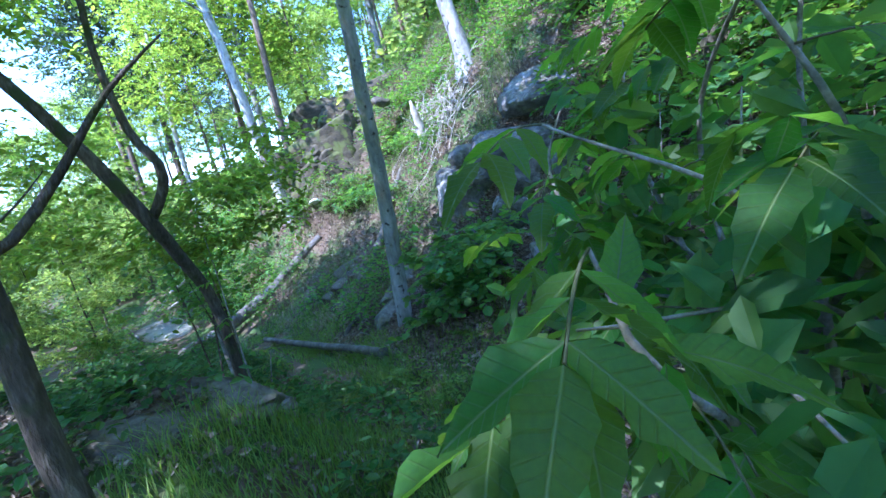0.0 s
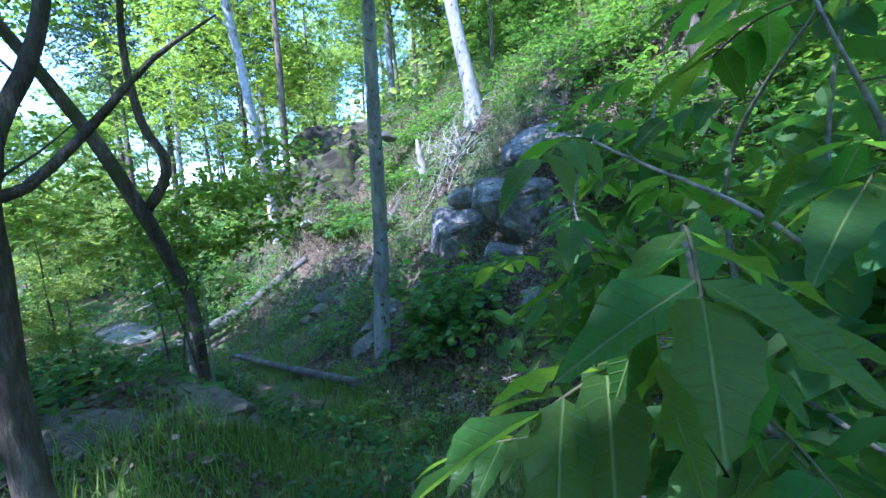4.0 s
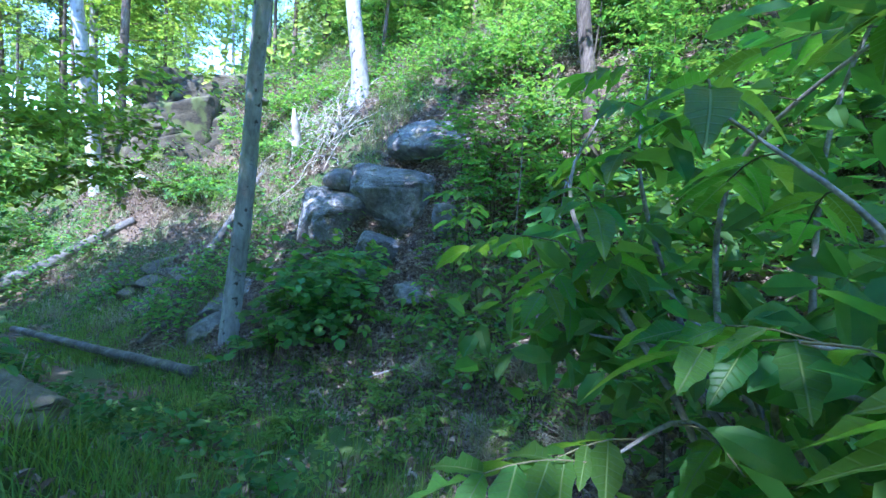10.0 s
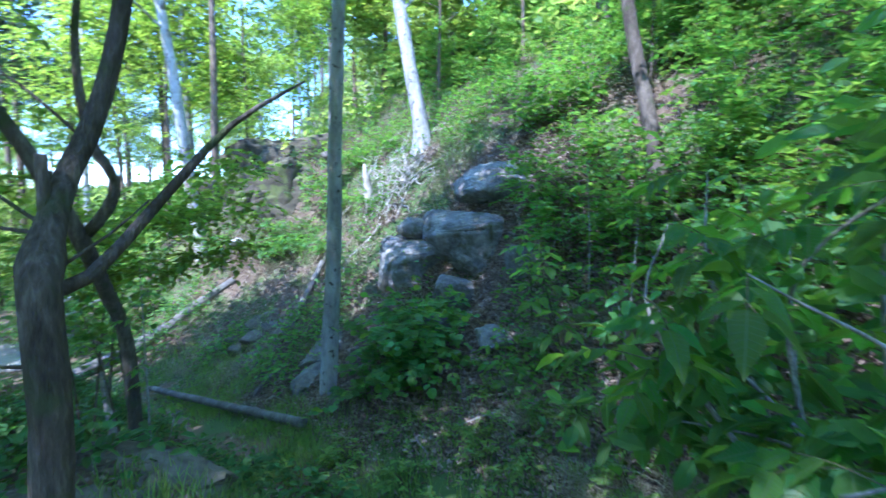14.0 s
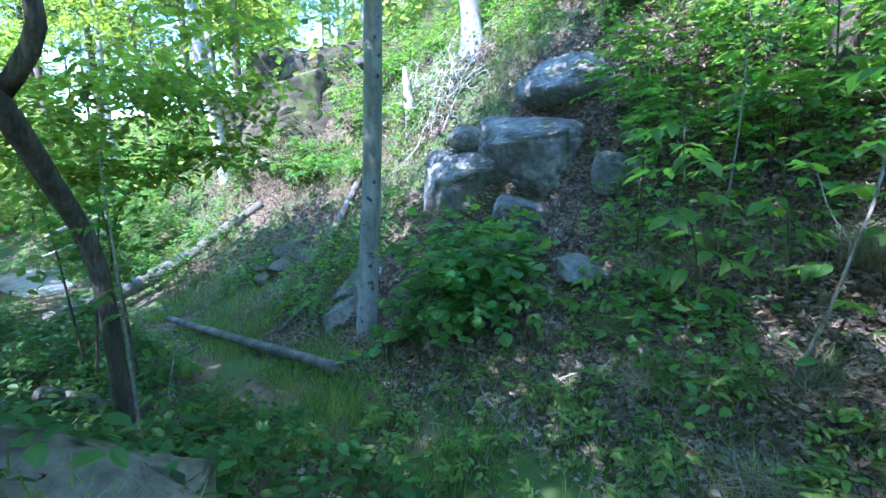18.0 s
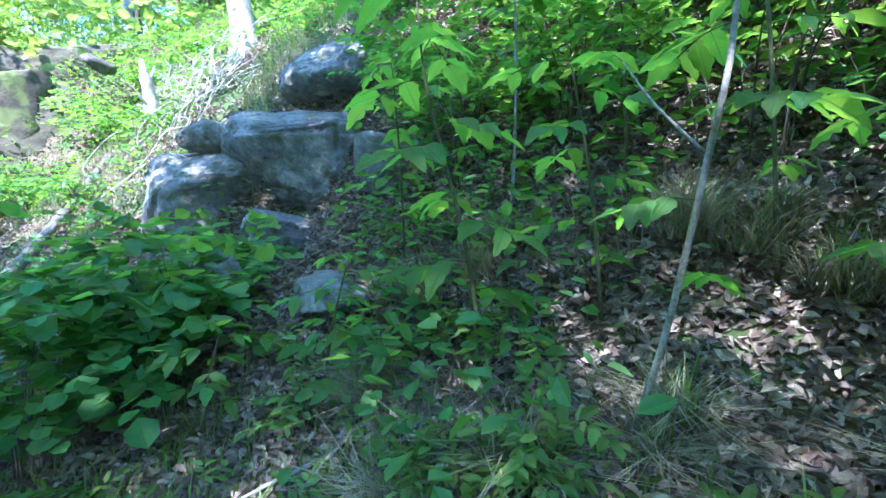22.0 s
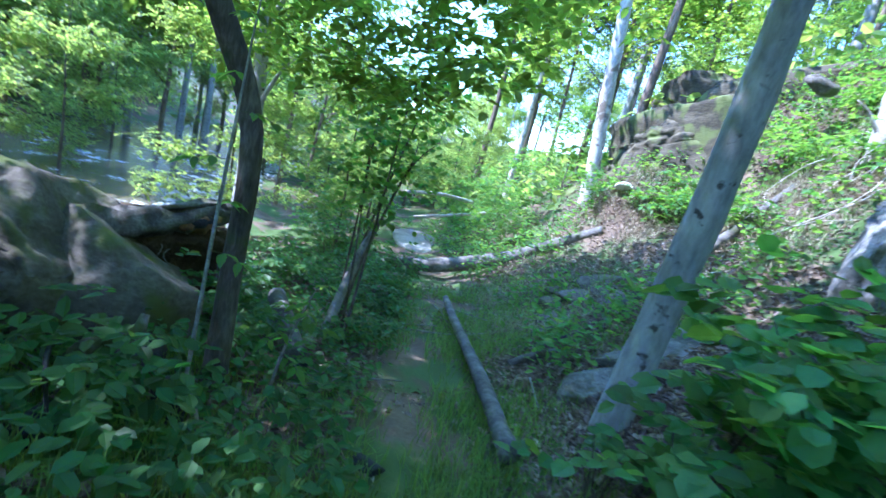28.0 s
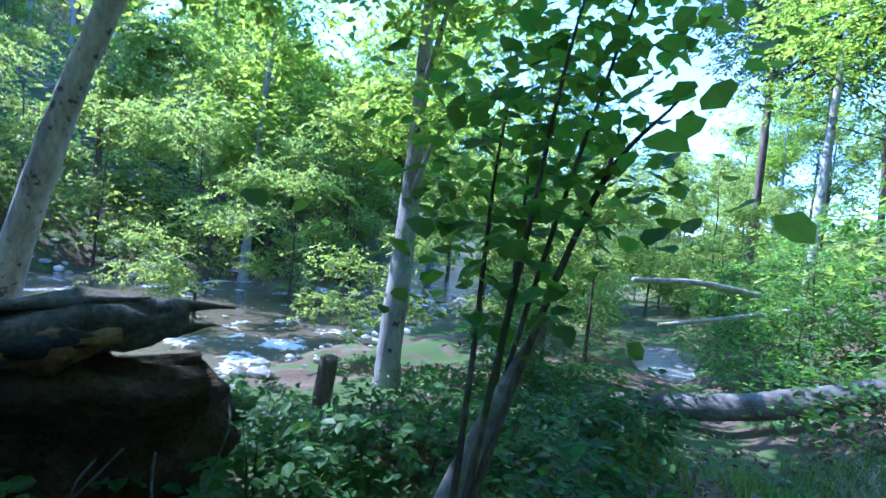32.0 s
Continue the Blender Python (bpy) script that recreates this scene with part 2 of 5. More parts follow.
L_NEAR = leaf_material("ash_leaf", (0.045, 0.125, 0.03), (0.24, 0.44, 0.025), 0.3, 0.38, 0.55, island=False)
L_SAPLING = leaf_material("sapling_leaf", (0.08, 0.175, 0.058), (0.32, 0.56, 0.05), 0.25, 0.4, 0.58, island=False)
L_SHRUB = leaf_material("shrub_leaf", (0.085, 0.185, 0.068), (0.27, 0.48, 0.05), 0.35, 0.45, 0.5)
L_CROWN = leaf_material("broad_tree_leaf", (0.09, 0.155, 0.045), (0.44, 0.6, 0.06), 0.4, 0.45, 0.56)
L_FAR = leaf_material("hill_tree_leaf", (0.13, 0.185, 0.07), (0.46, 0.6, 0.1), 0.4, 0.5, 0.52)
L_PINE = leaf_material("pine_needles", (0.07, 0.11, 0.065), (0.14, 0.22, 0.08), 0.35, 0.55, 0.3)
L_GRASS = leaf_material("grass_blade", (0.12, 0.195, 0.055), (0.3, 0.46, 0.06), 0.4, 0.5, 0.4)
L_DRYGRASS = leaf_material("dry_grass_blade", (0.32, 0.29, 0.2), (0.3, 0.27, 0.16), 0.35, 0.6, 0.25)
L_HERB = leaf_material("herb_leaf", (0.055, 0.125, 0.042), (0.15, 0.32, 0.045), 0.4, 0.45, 0.42)


def water_material():
    m = bpy.data.materials.new("shallow_river_water")
    m.use_nodes = True
    n, l = m.node_tree.nodes, m.node_tree.links
    b = n["Principled BSDF"]
    b.inputs["Base Color"].default_value = (0.11, 0.10, 0.07, 1)
    b.inputs["Roughness"].default_value, b.inputs["IOR"].default_value = 0.12, 1.33
    tc, a, c = n.new("ShaderNodeTexCoord"), n.new("ShaderNodeTexNoise"), n.new("ShaderNodeTexNoise")
    a.inputs["Scale"].default_value, c.inputs["Scale"].default_value = 1.2, 7.0
    a.inputs["Detail"].default_value = c.inputs["Detail"].default_value = 5
    ad = n.new("ShaderNodeMath")
    ad.operation = "MULTIPLY_ADD"
    for t in (a, c):
        l.new(tc.outputs["Object"], t.inputs["Vector"])
    l.new(c.outputs[0], ad.inputs[0])
    ad.inputs[1].default_value = 0.4
    l.new(a.outputs[0], ad.inputs[2])
    foam = n.new("ShaderNodeMapRange")
    foam.inputs[1].default_value, foam.inputs[2].default_value = 0.80, 0.88
    l.new(ad.outputs[0], foam.inputs[0])
    mx = n.new("ShaderNodeMix")
    mx.data_type = "RGBA"
    mx.inputs[6].default_value, mx.inputs[7].default_value = (0.12, 0.105, 0.07, 1), (0.75, 0.77, 0.78, 1)
    l.new(foam.outputs[0], mx.inputs[0])
    l.new(mx.outputs[2], b.inputs["Base Color"])
    bp = n.new("ShaderNodeBump")
    bp.inputs["Strength"].default_value, bp.inputs["Distance"].default_value = 0.5, 0.05
    l.new(ad.outputs[0], bp.inputs["Height"])
    l.new(bp.outputs[0], b.inputs["Normal"])
    return m


M_WATER = water_material()

# ---- mesh helpers ----
RNG = np.random.RandomState(7)


def mesh_of(name, verts, faces, mat, smooth=True):
    """A mesh from arrays. faces: an (n, 4) or (n, 3) array, or a list of such arrays."""
    me = bpy.data.meshes.new(name)
    verts = np.asarray(verts, dtype=np.float32)
    blocks = [np.asarray(f, dtype=np.int32) for f in (faces if isinstance(faces, list) else [faces]) if len(f)]
    loops = np.concatenate([b.ravel() for b in blocks])
    sizes = np.concatenate([np.full(len(b), b.shape[1], np.int32) for b in blocks])
    me.vertices.add(len(verts))
    me.vertices.foreach_set("co", verts.ravel())
    me.loops.add(len(loops))
    me.loops.foreach_set("vertex_index", loops)
    me.polygons.add(len(sizes))
    me.polygons.foreach_set("loop_start", np.concatenate([[0], np.cumsum(sizes)[:-1]]).astype(np.int32))
    me.polygons.foreach_set("loop_total", sizes)
    me.polygons.foreach_set("use_smooth", np.full(len(sizes), smooth))
    me.materials.append(mat)
    me.update(calc_edges=True)
    return me


def part(name, me, parent, label=""):
    ob = new(name, me)
    ob.parent = parent
    return tagged(ob, label) if label else ob


def thing(name, label, category, at=(0, 0, 0), group="", kind=""):
    ob = new(name)
    ob.empty_display_size = 0.1
    ob.location = at
    return tagged(ob, label, category, group, kind)


def solid(name, me, label, category, at=(0, 0, 0), group="", kind=""):
    ob = new(name, me)
    ob.location = at
    return tagged(ob, label, category, group, kind)


def smooth_path(points, step=0.12):
    """Points (x, y, z, radius) joined by a soft curve, with a sample about every step metres."""
    p = np.asarray(points, float)
    q = np.vstack([2 * p[0] - p[1], p, 2 * p[-1] - p[-2]])
    out = []
    for i in range(1, len(q) - 2):
        n = max(2, int(np.linalg.norm(q[i + 1, :3] - q[i, :3]) / step))
        for s in np.arange(n) / n:
            out.append(0.5 * (2 * q[i] + (q[i + 1] - q[i - 1]) * s + (2 * q[i - 1] - 5 * q[i] + 4 * q[i + 1] - q[i + 2]) * s**2 + (3 * q[i] - q[i - 1] - 3 * q[i + 1] + q[i + 2]) * s**3))
    out.append(p[-1])
    out = np.array(out)
    out[:, 3] = np.maximum(out[:, 3], 0.002)
    return out


def tube(points, sides=10, step=0.12, rough=0.06, rng=RNG, flare=0.0):
    """Verts and faces of a round, uneven limb along points (x, y, z, radius), closed at both ends."""
    p = smooth_path(points, step)
    k = len(p)
    d = np.gradient(p[:, :3], axis=0)
    d /= np.linalg.norm(d, axis=1)[:, None] + 1e-9
    side = np.cross(d[0], (0.3, 0.9, 0.1))
    verts = np.empty((k, sides, 3))
    ang = np.linspace(0, 2 * np.pi, sides, endpoint=False)
    lump = 1 + rough * rng.randn(k, sides)
    lump = (lump + np.roll(lump, 1, 1) + np.roll(lump, 1, 0)) / 3
    for i in range(k):
        side = side - d[i] * (side @ d[i])
        side /= np.linalg.norm(side) + 1e-9
        up = np.cross(d[i], side)
        r = p[i, 3] * (1 + flare * math.exp(-i * step / 0.18))
        verts[i] = p[i, :3] + (np.cos(ang)[:, None] * side + np.sin(ang)[:, None] * up) * (r * lump[i])[:, None]
    v = verts.reshape(-1, 3)
    a = np.arange(k - 1)[:, None] * sides + np.arange(sides)[None]
    b = np.arange(k - 1)[:, None] * sides + (np.arange(sides) + 1)[None] % sides
    quads = np.stack([a, b, b + sides, a + sides], -1).reshape(-1, 4)
    v = np.vstack([v, p[0, :3], p[-1, :3]])
    n0, n1, j = len(v) - 2, len(v) - 1, np.arange(sides)
    caps = np.vstack([np.stack([(j + 1) % sides, j, np.full(sides, n0)], 1), np.stack([j + (k - 1) * sides, (j + 1) % sides + (k - 1) * sides, np.full(sides, n1)], 1)])
    return v, quads, caps


def join_tubes(list_of):
    vs, qs, ts, n = [], [], [], 0
    for v, q, t in list_of:
        vs.append(v)
        qs.append(q + n)
        ts.append(t + n)
        n += len(v)
    return np.vstack(vs), [np.vstack(qs), np.vstack(ts)]


def limb_mesh(name, paths, mat, sides=9, step=0.12, rough=0.06, flare=0.0):
    v, f = join_tubes([tube(p, sides if i == 0 else max(5, sides - 3), step, rough, flare=flare if i == 0 else 0) for i, p in enumerate(paths)])
    return mesh_of(name, v, f, mat)


def leaf_blades(at, a, up, ln, width, curl=1.0):
    """Folded leaf blades at the points at, along a, with their upper side towards up."""
    a = a / np.linalg.norm(a, axis=1)[:, None]
    s = np.cross(up, a)
    s /= np.linalg.norm(s, axis=1)[:, None] + 1e-9
    nrm = np.cross(a, s)
    v = at[:, None] + ln[:, None, None] * (LEAF[None, :, :1] * a[:, None] + LEAF[None, :, 1:2] * width * s[:, None] + curl * LEAF[None, :, 2:] * nrm[:, None])
    i = np.arange(len(at))[:, None] * 6
    return v.reshape(-1, 3), np.concatenate([i + [0, 1, 3, 2], i + [1, 0, 4, 5]], 0)


def sprays(starts, dirs, length, n, size, width, rng, droop=0.3, wild=0.22):
    """Level sprays: n leaves in two ranks along each thin drooping twig."""
    m = len(starts)
    d = dirs / (np.linalg.norm(dirs, axis=1)[:, None] + 1e-9)
    side = np.cross(d, (0, 0, 1.0))
    side /= np.linalg.norm(side, axis=1)[:, None] + 1e-9
    ln = length * rng.uniform(0.6, 1.2, m)
    s = np.linspace(0.15, 1, n)
    at = starts[:, None] + d[:, None] * (ln[:, None] * s)[..., None]
    at[..., 2] -= droop * ln[:, None] * s**2
    rank = np.where(np.arange(n) % 2, 1.0, -1.0)
    rank[-1] = 0.1
    a = d[:, None] * 0.65 + side[:, None] * rank[None, :, None] * 0.8 + wild * rng.randn(m, n, 3)
    a[..., 2] -= 0.25
    up = np.array([0, 0, 1.0]) + 0.32 * rng.randn(m, n, 3)
    return leaf_blades(at.reshape(-1, 3), a.reshape(-1, 3), up.reshape(-1, 3), size * rng.uniform(0.6, 1.2, m * n), width)


LEAF = np.array([(0, 0, 0), (1, 0, -0.04), (0.3, 0.5, 0.1), (0.72, 0.42, 0.05), (0.3, -0.5, 0.1), (0.72, -0.42, 0.05)])


def leaves(at, size, width=0.45, droop=0.3, flat=0.6, rng=RNG, out=None):
    """Verts and quads of many small folded leaf blades that start at the points at. flat: 1 lies level, 0 any way round. out: directions to grow in."""
    n = len(at)
    yaw = rng.uniform(0, 2 * np.pi, n)
    a = np.stack([np.cos(yaw), np.sin(yaw), -droop + 0.35 * rng.randn(n)], 1)
    if out is not None:
        a = a * 0.6 + out
    a /= np.linalg.norm(a, axis=1)[:, None]
    up = np.stack([rng.randn(n) * (1 - flat), rng.randn(n) * (1 - flat), np.ones(n) * (0.25 + flat)], 1)
    s = np.cross(up, a)
    s /= np.linalg.norm(s, axis=1)[:, None] + 1e-9
    nrm = np.cross(a, s)
    ln = size * rng.uniform(0.6, 1.25, n)
    v = at[:, None] + ln[:, None, None] * (LEAF[None, :, :1] * a[:, None] + LEAF[None, :, 1:2] * width * 2 * s[:, None] * 0.5 + LEAF[None, :, 2:] * nrm[:, None])
    i = np.arange(n)[:, None] * 6
    q = np.concatenate([i + [0, 1, 3, 2], i + [1, 0, 4, 5]], 0)
    return v.reshape(-1, 3), q


def blades(at, height, lean=0.5, width=0.006, rng=RNG):
    """Grass: bent tapering blades, three segments each."""
    n = len(at)
    yaw, h = rng.uniform(0, 2 * np.pi, n), height * rng.uniform(0.5, 1.3, n)
    d = np.stack([np.cos(yaw), np.sin(yaw), np.zeros(n)], 1)
    s = np.stack([-np.sin(yaw), np.cos(yaw), np.zeros(n)], 1) * width
    ln = lean * rng.uniform(0.3, 1.4, n)
    rows = []
    for k, w in ((0, 1.0), (0.5, 0.8), (1.0, 0.12)):
        c = at + d * (h * ln * k * k)[:, None] + np.stack([np.zeros(n), np.zeros(n), h * k * (1 - 0.25 * ln * k)], 1)
        rows += [c - s * w, c + s * w]
    v = np.stack(rows, 1).reshape(-1, 3)
    i = np.arange(n)[:, None] * 6
    return v, np.concatenate([i + [0, 1, 3, 2], i + [2, 3, 5, 4]], 0)


def rock_mesh(name, size, mat, seed=0, cuts=7, rough=0.12, level=4, flat=1.0, block=1.0, cracks=(), scoops=()):
    """A boulder: a ball with planes cut off and uneven faces. size: full width, depth, height; its base is at z = 0."""
    rng = np.random.RandomState(seed)
    bm = bmesh.new()
    bmesh.ops.create_icosphere(bm, subdivisions=level, radius=1.0)
    v = np.array([w.co[:] for w in bm.verts])
    f = np.array([[w.index for w in q.verts] for q in bm.faces])
    bm.free()
    v = np.sign(v) * np.abs(v) ** block
    v /= np.abs(v).max()
    for _ in range(cuts):
        d = rng.randn(3)
        d /= np.linalg.norm(d)
        c = rng.uniform(0.5, 0.78) * flat
        over = np.maximum(v @ d - c, 0)
        v -= over[:, None] * d * 0.96
    off = Vector(rng.uniform(-50, 50, 3))
    nz = np.array([noise.fractal(Vector(p) * 1.7 + off, 0.9, 2.1, 5) for p in v])
    nf = np.array([noise.noise(Vector(p) * 9 + off) for p in v])
    ln = np.linalg.norm(v, axis=1)[:, None]
    v += v / ln * (nz * rough + nf * rough * 0.22)[:, None]
    v *= np.array(size) / (v.max(0) - v.min(0))
    for z, deep, wide in cracks:  # level splits between beds of the stone
        wob = np.array([0.06 * noise.noise(Vector((p[0] * 2, p[1] * 2, 3.0)) + off) for p in v])
        k = deep * np.exp(-(((v[:, 2] - z * size[2] - wob) / wide) ** 2))
        v[:, :2] *= (1 - k / (np.linalg.norm(v[:, :2], axis=1) + 1e-6))[:, None]
    for cx, cy, cz, cr in scoops:  # hollows worn into a face
        r = np.hypot(v[:, 0] - cx, v[:, 2] - cz)
        far = cy + np.sqrt(np.maximum(cr * cr - r * r, 0))
        v[:, 1] = np.where((r < cr) & (v[:, 1] < far) & (v[:, 1] < 0.1), far, v[:, 1])
    v[:, 2] -= v[:, 2].min()
    return mesh_of(name, v, f, mat, smooth=True)


# ---- the lie of the land ----
TRAIL = np.array([(0.6, -8, 2.3), (0.55, -1.2, 1.45), (0.2, 0.1, 1.27), (0.95, 1.0, 0.85), (1.45, 1.8, 0.6), (1.15, 2.7, 0.45), (0.75, 3.4, 0.36), (0, 4.8, 0.15), (-0.5, 5.6, 0.02), (-2.1, 8.6, -0.3), (-3.9, 10.6, -0.6), (-7, 14, -0.9), (-14, 22, -1.0), (-60, 70, -1.0)])
HILL_D, HILL_Z = [0, 0.6, 1.2, 2, 3, 4, 6, 8, 12, 20, 40, 80, 400], [0, 0.03, 0.25, 0.7, 1.4, 2.5, 4.9, 6.6, 9.5, 14, 22, 30, 40]
BANK_D, BANK_W = [0, 1.2, 3, 4.6, 6, 30], [0, 0, 0.22, 0.5, 1, 1]
BED_D, BED_Z = [0, 5.6, 7.4, 17, 19, 27, 60, 400], [-1.0, -1.0, -1.45, -1.45, -0.6, 4, 26, 60]
WATER = -1.12


def trail_of(x, y):
    """Distance to the trail (right of it positive) and the trail's height beside each place."""
    best = np.full(x.shape, 1e9)
    side, zc = np.zeros(x.shape), np.zeros(x.shape)
    for a, b in zip(TRAIL[:-1], TRAIL[1:]):
        d = b[:2] - a[:2]
        s = np.clip(((x - a[0]) * d[0] + (y - a[1]) * d[1]) / (d @ d), 0, 1)
        qx, qy = a[0] + s * d[0], a[1] + s * d[1]
        r = np.hypot(x - qx, y - qy)
        m = r < best
        best = np.where(m, r, best)
        zc = np.where(m, a[2] + s * (b[2] - a[2]), zc)
        side = np.where(m, np.sign(d[1] * (x - qx) - d[0] * (y - qy)), side)
    return best * side, zc


def bumps(x, y):
    return 0.05 * np.sin(2.1 * x + 1.3 * np.sin(1.1 * y)) * np.sin(1.7 * y + 0.8) + 0.025 * np.sin(5.3 * x + 2.2 * y) + 0.018 * np.sin(4.1 * y - 6.7 * x + 1)


def height(x, y):
    x, y = np.asarray(x, float), np.asarray(y, float)
    d, zc = trail_of(x, y)
    r = np.maximum(d, 0)
    fall = np.clip((y - 15.5) / 7, 0, 1) * np.clip((9 - x) / 8, 0, 1)
    hill = zc + np.interp(r, HILL_D, HILL_Z) * (1 - 0.62 * fall)
    l = np.maximum(-d, 0)
    w = np.interp(l, BANK_D, BANK_W)
    bank = zc * (1 - w) + np.interp(l, BED_D, BED_Z) * w
    z = np.where(d > 0, hill, bank)
    z = z + 0.85 * np.exp(-(((x + 0.95) / 1.3) ** 2 + ((y - 2.0) / 1.3) ** 2))
    z = z + 0.88 * np.exp(-(((x + 0.6) / 0.9) ** 2 + ((y - 12.85) / 0.75) ** 2))
    z = z - 1.3 * np.exp(-(((x - 1.0) / 1.3) ** 2 + ((y - 12.55) / 0.95) ** 2))
    z = z - 0.8 * np.exp(-(((x - 3.08) / 0.85) ** 2 + ((y - 6.12) / 0.65) ** 2))
    return z + bumps(x, y) * np.clip(np.abs(d) / 1.0, 0.25, 1.6)


def on_ground(x, y, up=0.0):
    return (float(x), float(y), float(height(np.array([x]), np.array([y]))[0]) + up)


def axis(lo, hi, step, far):
    core = np.arange(lo, hi + step / 2, step)
    tail = [step]
    while sum(tail) < far:
        tail.append(tail[-1] * 1.22)
    t = np.cumsum(tail)
    return np.concatenate([lo - t[::-1], core, hi + t])


gx, gy = axis(-7, 8, 0.14, 420), axis(-3, 17, 0.14, 420)
GX, GY = np.meshgrid(gx, gy)
GZ = height(GX, GY)
ij = np.arange(len(gy) - 1)[:, None] * len(gx) + np.arange(len(gx) - 1)[None]
ground = solid("ground", mesh_of("ground", np.stack([GX, GY, GZ], -1).reshape(-1, 3), np.stack([ij, ij + 1, ij + 1 + len(gx), ij + len(gx)], -1).reshape(-1, 4), M_SOIL), "brown forest soil of a trail and wooded hillside", "ground", kind="structure")

# the river, a sheet of water that lies in its bed
wx, wy = np.meshgrid(np.linspace(-90, 6, 60), np.linspace(-60, 110, 80))
wk = np.arange(79)[:, None] * 60 + np.arange(59)[None]
river = solid("river_water", mesh_of("river_water", np.stack([wx, wy, np.full(wx.shape, WATER)], -1).reshape(-1, 3), np.stack([wk, wk + 1, wk + 61, wk + 60], -1).reshape(-1, 4), M_WATER), "shallow brown river water with white riffles", "river", kind="structure")


# ---- boulders and ledges ----
def boulder(name, label, size, x, y, z, mat, seed, turn=(0, 0, 0), cuts=7, rough=0.12, level=4, group="", category="boulder", block=0.75, cracks=(), scoops=(), flat=1.0):
    ob = solid(name, rock_mesh(name, size, mat, seed, cuts, rough, level, flat, block, cracks, scoops), label, category, group=group)
    ob.matrix_world = pose(x, y, z, *turn)
    return ob


def hewn_rock(name, label, size, at, turn, planes, mat=None, seed=1, block=0.5, rough=0.05, level=5, grooves=(), scoops=(), category="boulder"):
    """A boulder with chosen faces. planes: (nx, ny, nz, how far out, 0 to 1); grooves: (axis, where, slope, depth, width) of splits across the stone."""
    rng = np.random.RandomState(seed)
    bm = bmesh.new()
    bmesh.ops.create_icosphere(bm, subdivisions=level, radius=1.0)
    v = np.array([w.co[:] for w in bm.verts])
    f = np.array([[w.index for w in q.verts] for q in bm.faces])
    bm.free()
    v = np.sign(v) * np.abs(v) ** block
    v /= np.abs(v).max(0)
    chips = [(*rng.randn(3), rng.uniform(0.95, 1.2)) for _ in range(9)]
    for nx, ny, nz, c in list(planes) + chips:
        d = np.array((nx, ny, nz), float)
        d /= np.linalg.norm(d)
        v -= np.maximum(v @ d - c, 0)[:, None] * d * 0.94
    off = Vector(rng.uniform(-50, 50, 3))
    nz = np.array([noise.fractal(Vector(p) * 1.5 + off, 0.9, 2.1, 5) for p in v])
    nf = np.array([noise.fractal(Vector(p) * 7 + off, 0.8, 2.0, 3) for p in v])
    v += v / np.linalg.norm(v, axis=1)[:, None] * (nz * rough + nf * rough * 0.5)[:, None]
    v *= np.array(size) / (v.max(0) - v.min(0))
    for ax, where, slope, deep, wide in grooves:
        o = 2 if ax == 0 else 0
        wob = np.array([0.05 * noise.noise(Vector(p) * 2.5 + off) for p in v])
        k = deep * np.exp(-(((v[:, ax] - where - slope * v[:, o] - wob) / wide) ** 2))
        r = v.copy()
        r[:, ax] = 0
        v -= r / (np.linalg.norm(r, axis=1)[:, None] + 1e-6) * k[:, None]
    for cx, cy, cz, cr in scoops:
        r = np.sqrt((v[:, 0] - cx) ** 2 + (v[:, 2] - cz) ** 2)
        far = cy + np.sqrt(np.maximum(cr * cr - r * r, 0))
        v[:, 1] = np.where((r < cr) & (v[:, 1] < far) & (v[:, 1] < 0.2), far, v[:, 1])
    v[:, 2] -= v[:, 2].min()
    ob = solid(name, mesh_of(name, v, f, mat or M_ROCK), label, category)
    ob.matrix_world = pose(*at, *turn)
    return ob


hewn_rock("upper_boulder", "large split grey boulder perched over a flat block", (2.0, 1.5, 1.08), (4.52, 7.05, 3.05), (4, -5, -28), [(-0.6, -0.6, -0.75, 0.72), (0.1, -0.75, -0.7, 0.78), (-0.5, -0.6, 0.75, 0.8), (0.4, -0.5, 0.8, 0.86), (0.9, -0.4, 0.1, 0.92), (0.6, -0.5, -0.7, 0.8), (-0.9, -0.3, 0.3, 0.9)], seed=11, block=0.5, rough=0.085, level=6, grooves=((0, 0.5, -0.35, 0.1, 0.035), (2, 0.2, 0.25, 0.03, 0.03)))
hewn_rock("lower_block", "square grey boulder with a flat lichened top", (1.85, 1.5, 1.3), (3.6, 6.98, 1.84), (3, 3, -29), [(-0.75, -0.6, -0.62, 0.62), (-0.2, -0.55, 0.85, 0.86), (0.85, -0.5, 0.15, 0.95), (0.7, -0.4, -0.6, 0.92), (0.05, -1, 0.12, 0.9), (-0.8, -0.5, 0.35, 0.95)], seed=23, block=0.24, rough=0.07, level=6, grooves=((2, -0.25, 0.06, 0.05, 0.03), (0, -0.2, 0.4, 0.025, 0.03)))
hewn_rock("lower_bed", "squat grey foot of the boulder with a cracked corner", (1.2, 1.15, 1.0), (3.42, 6.7, 1.0), (3, 4, -30), [(-0.5, -0.8, -0.3, 0.8), (0.6, -0.7, -0.45, 0.72), (0.8, -0.6, 0.2, 0.86)], seed=29, block=0.28, rough=0.08, grooves=((0, 0.2, -0.5, 0.06, 0.03),))
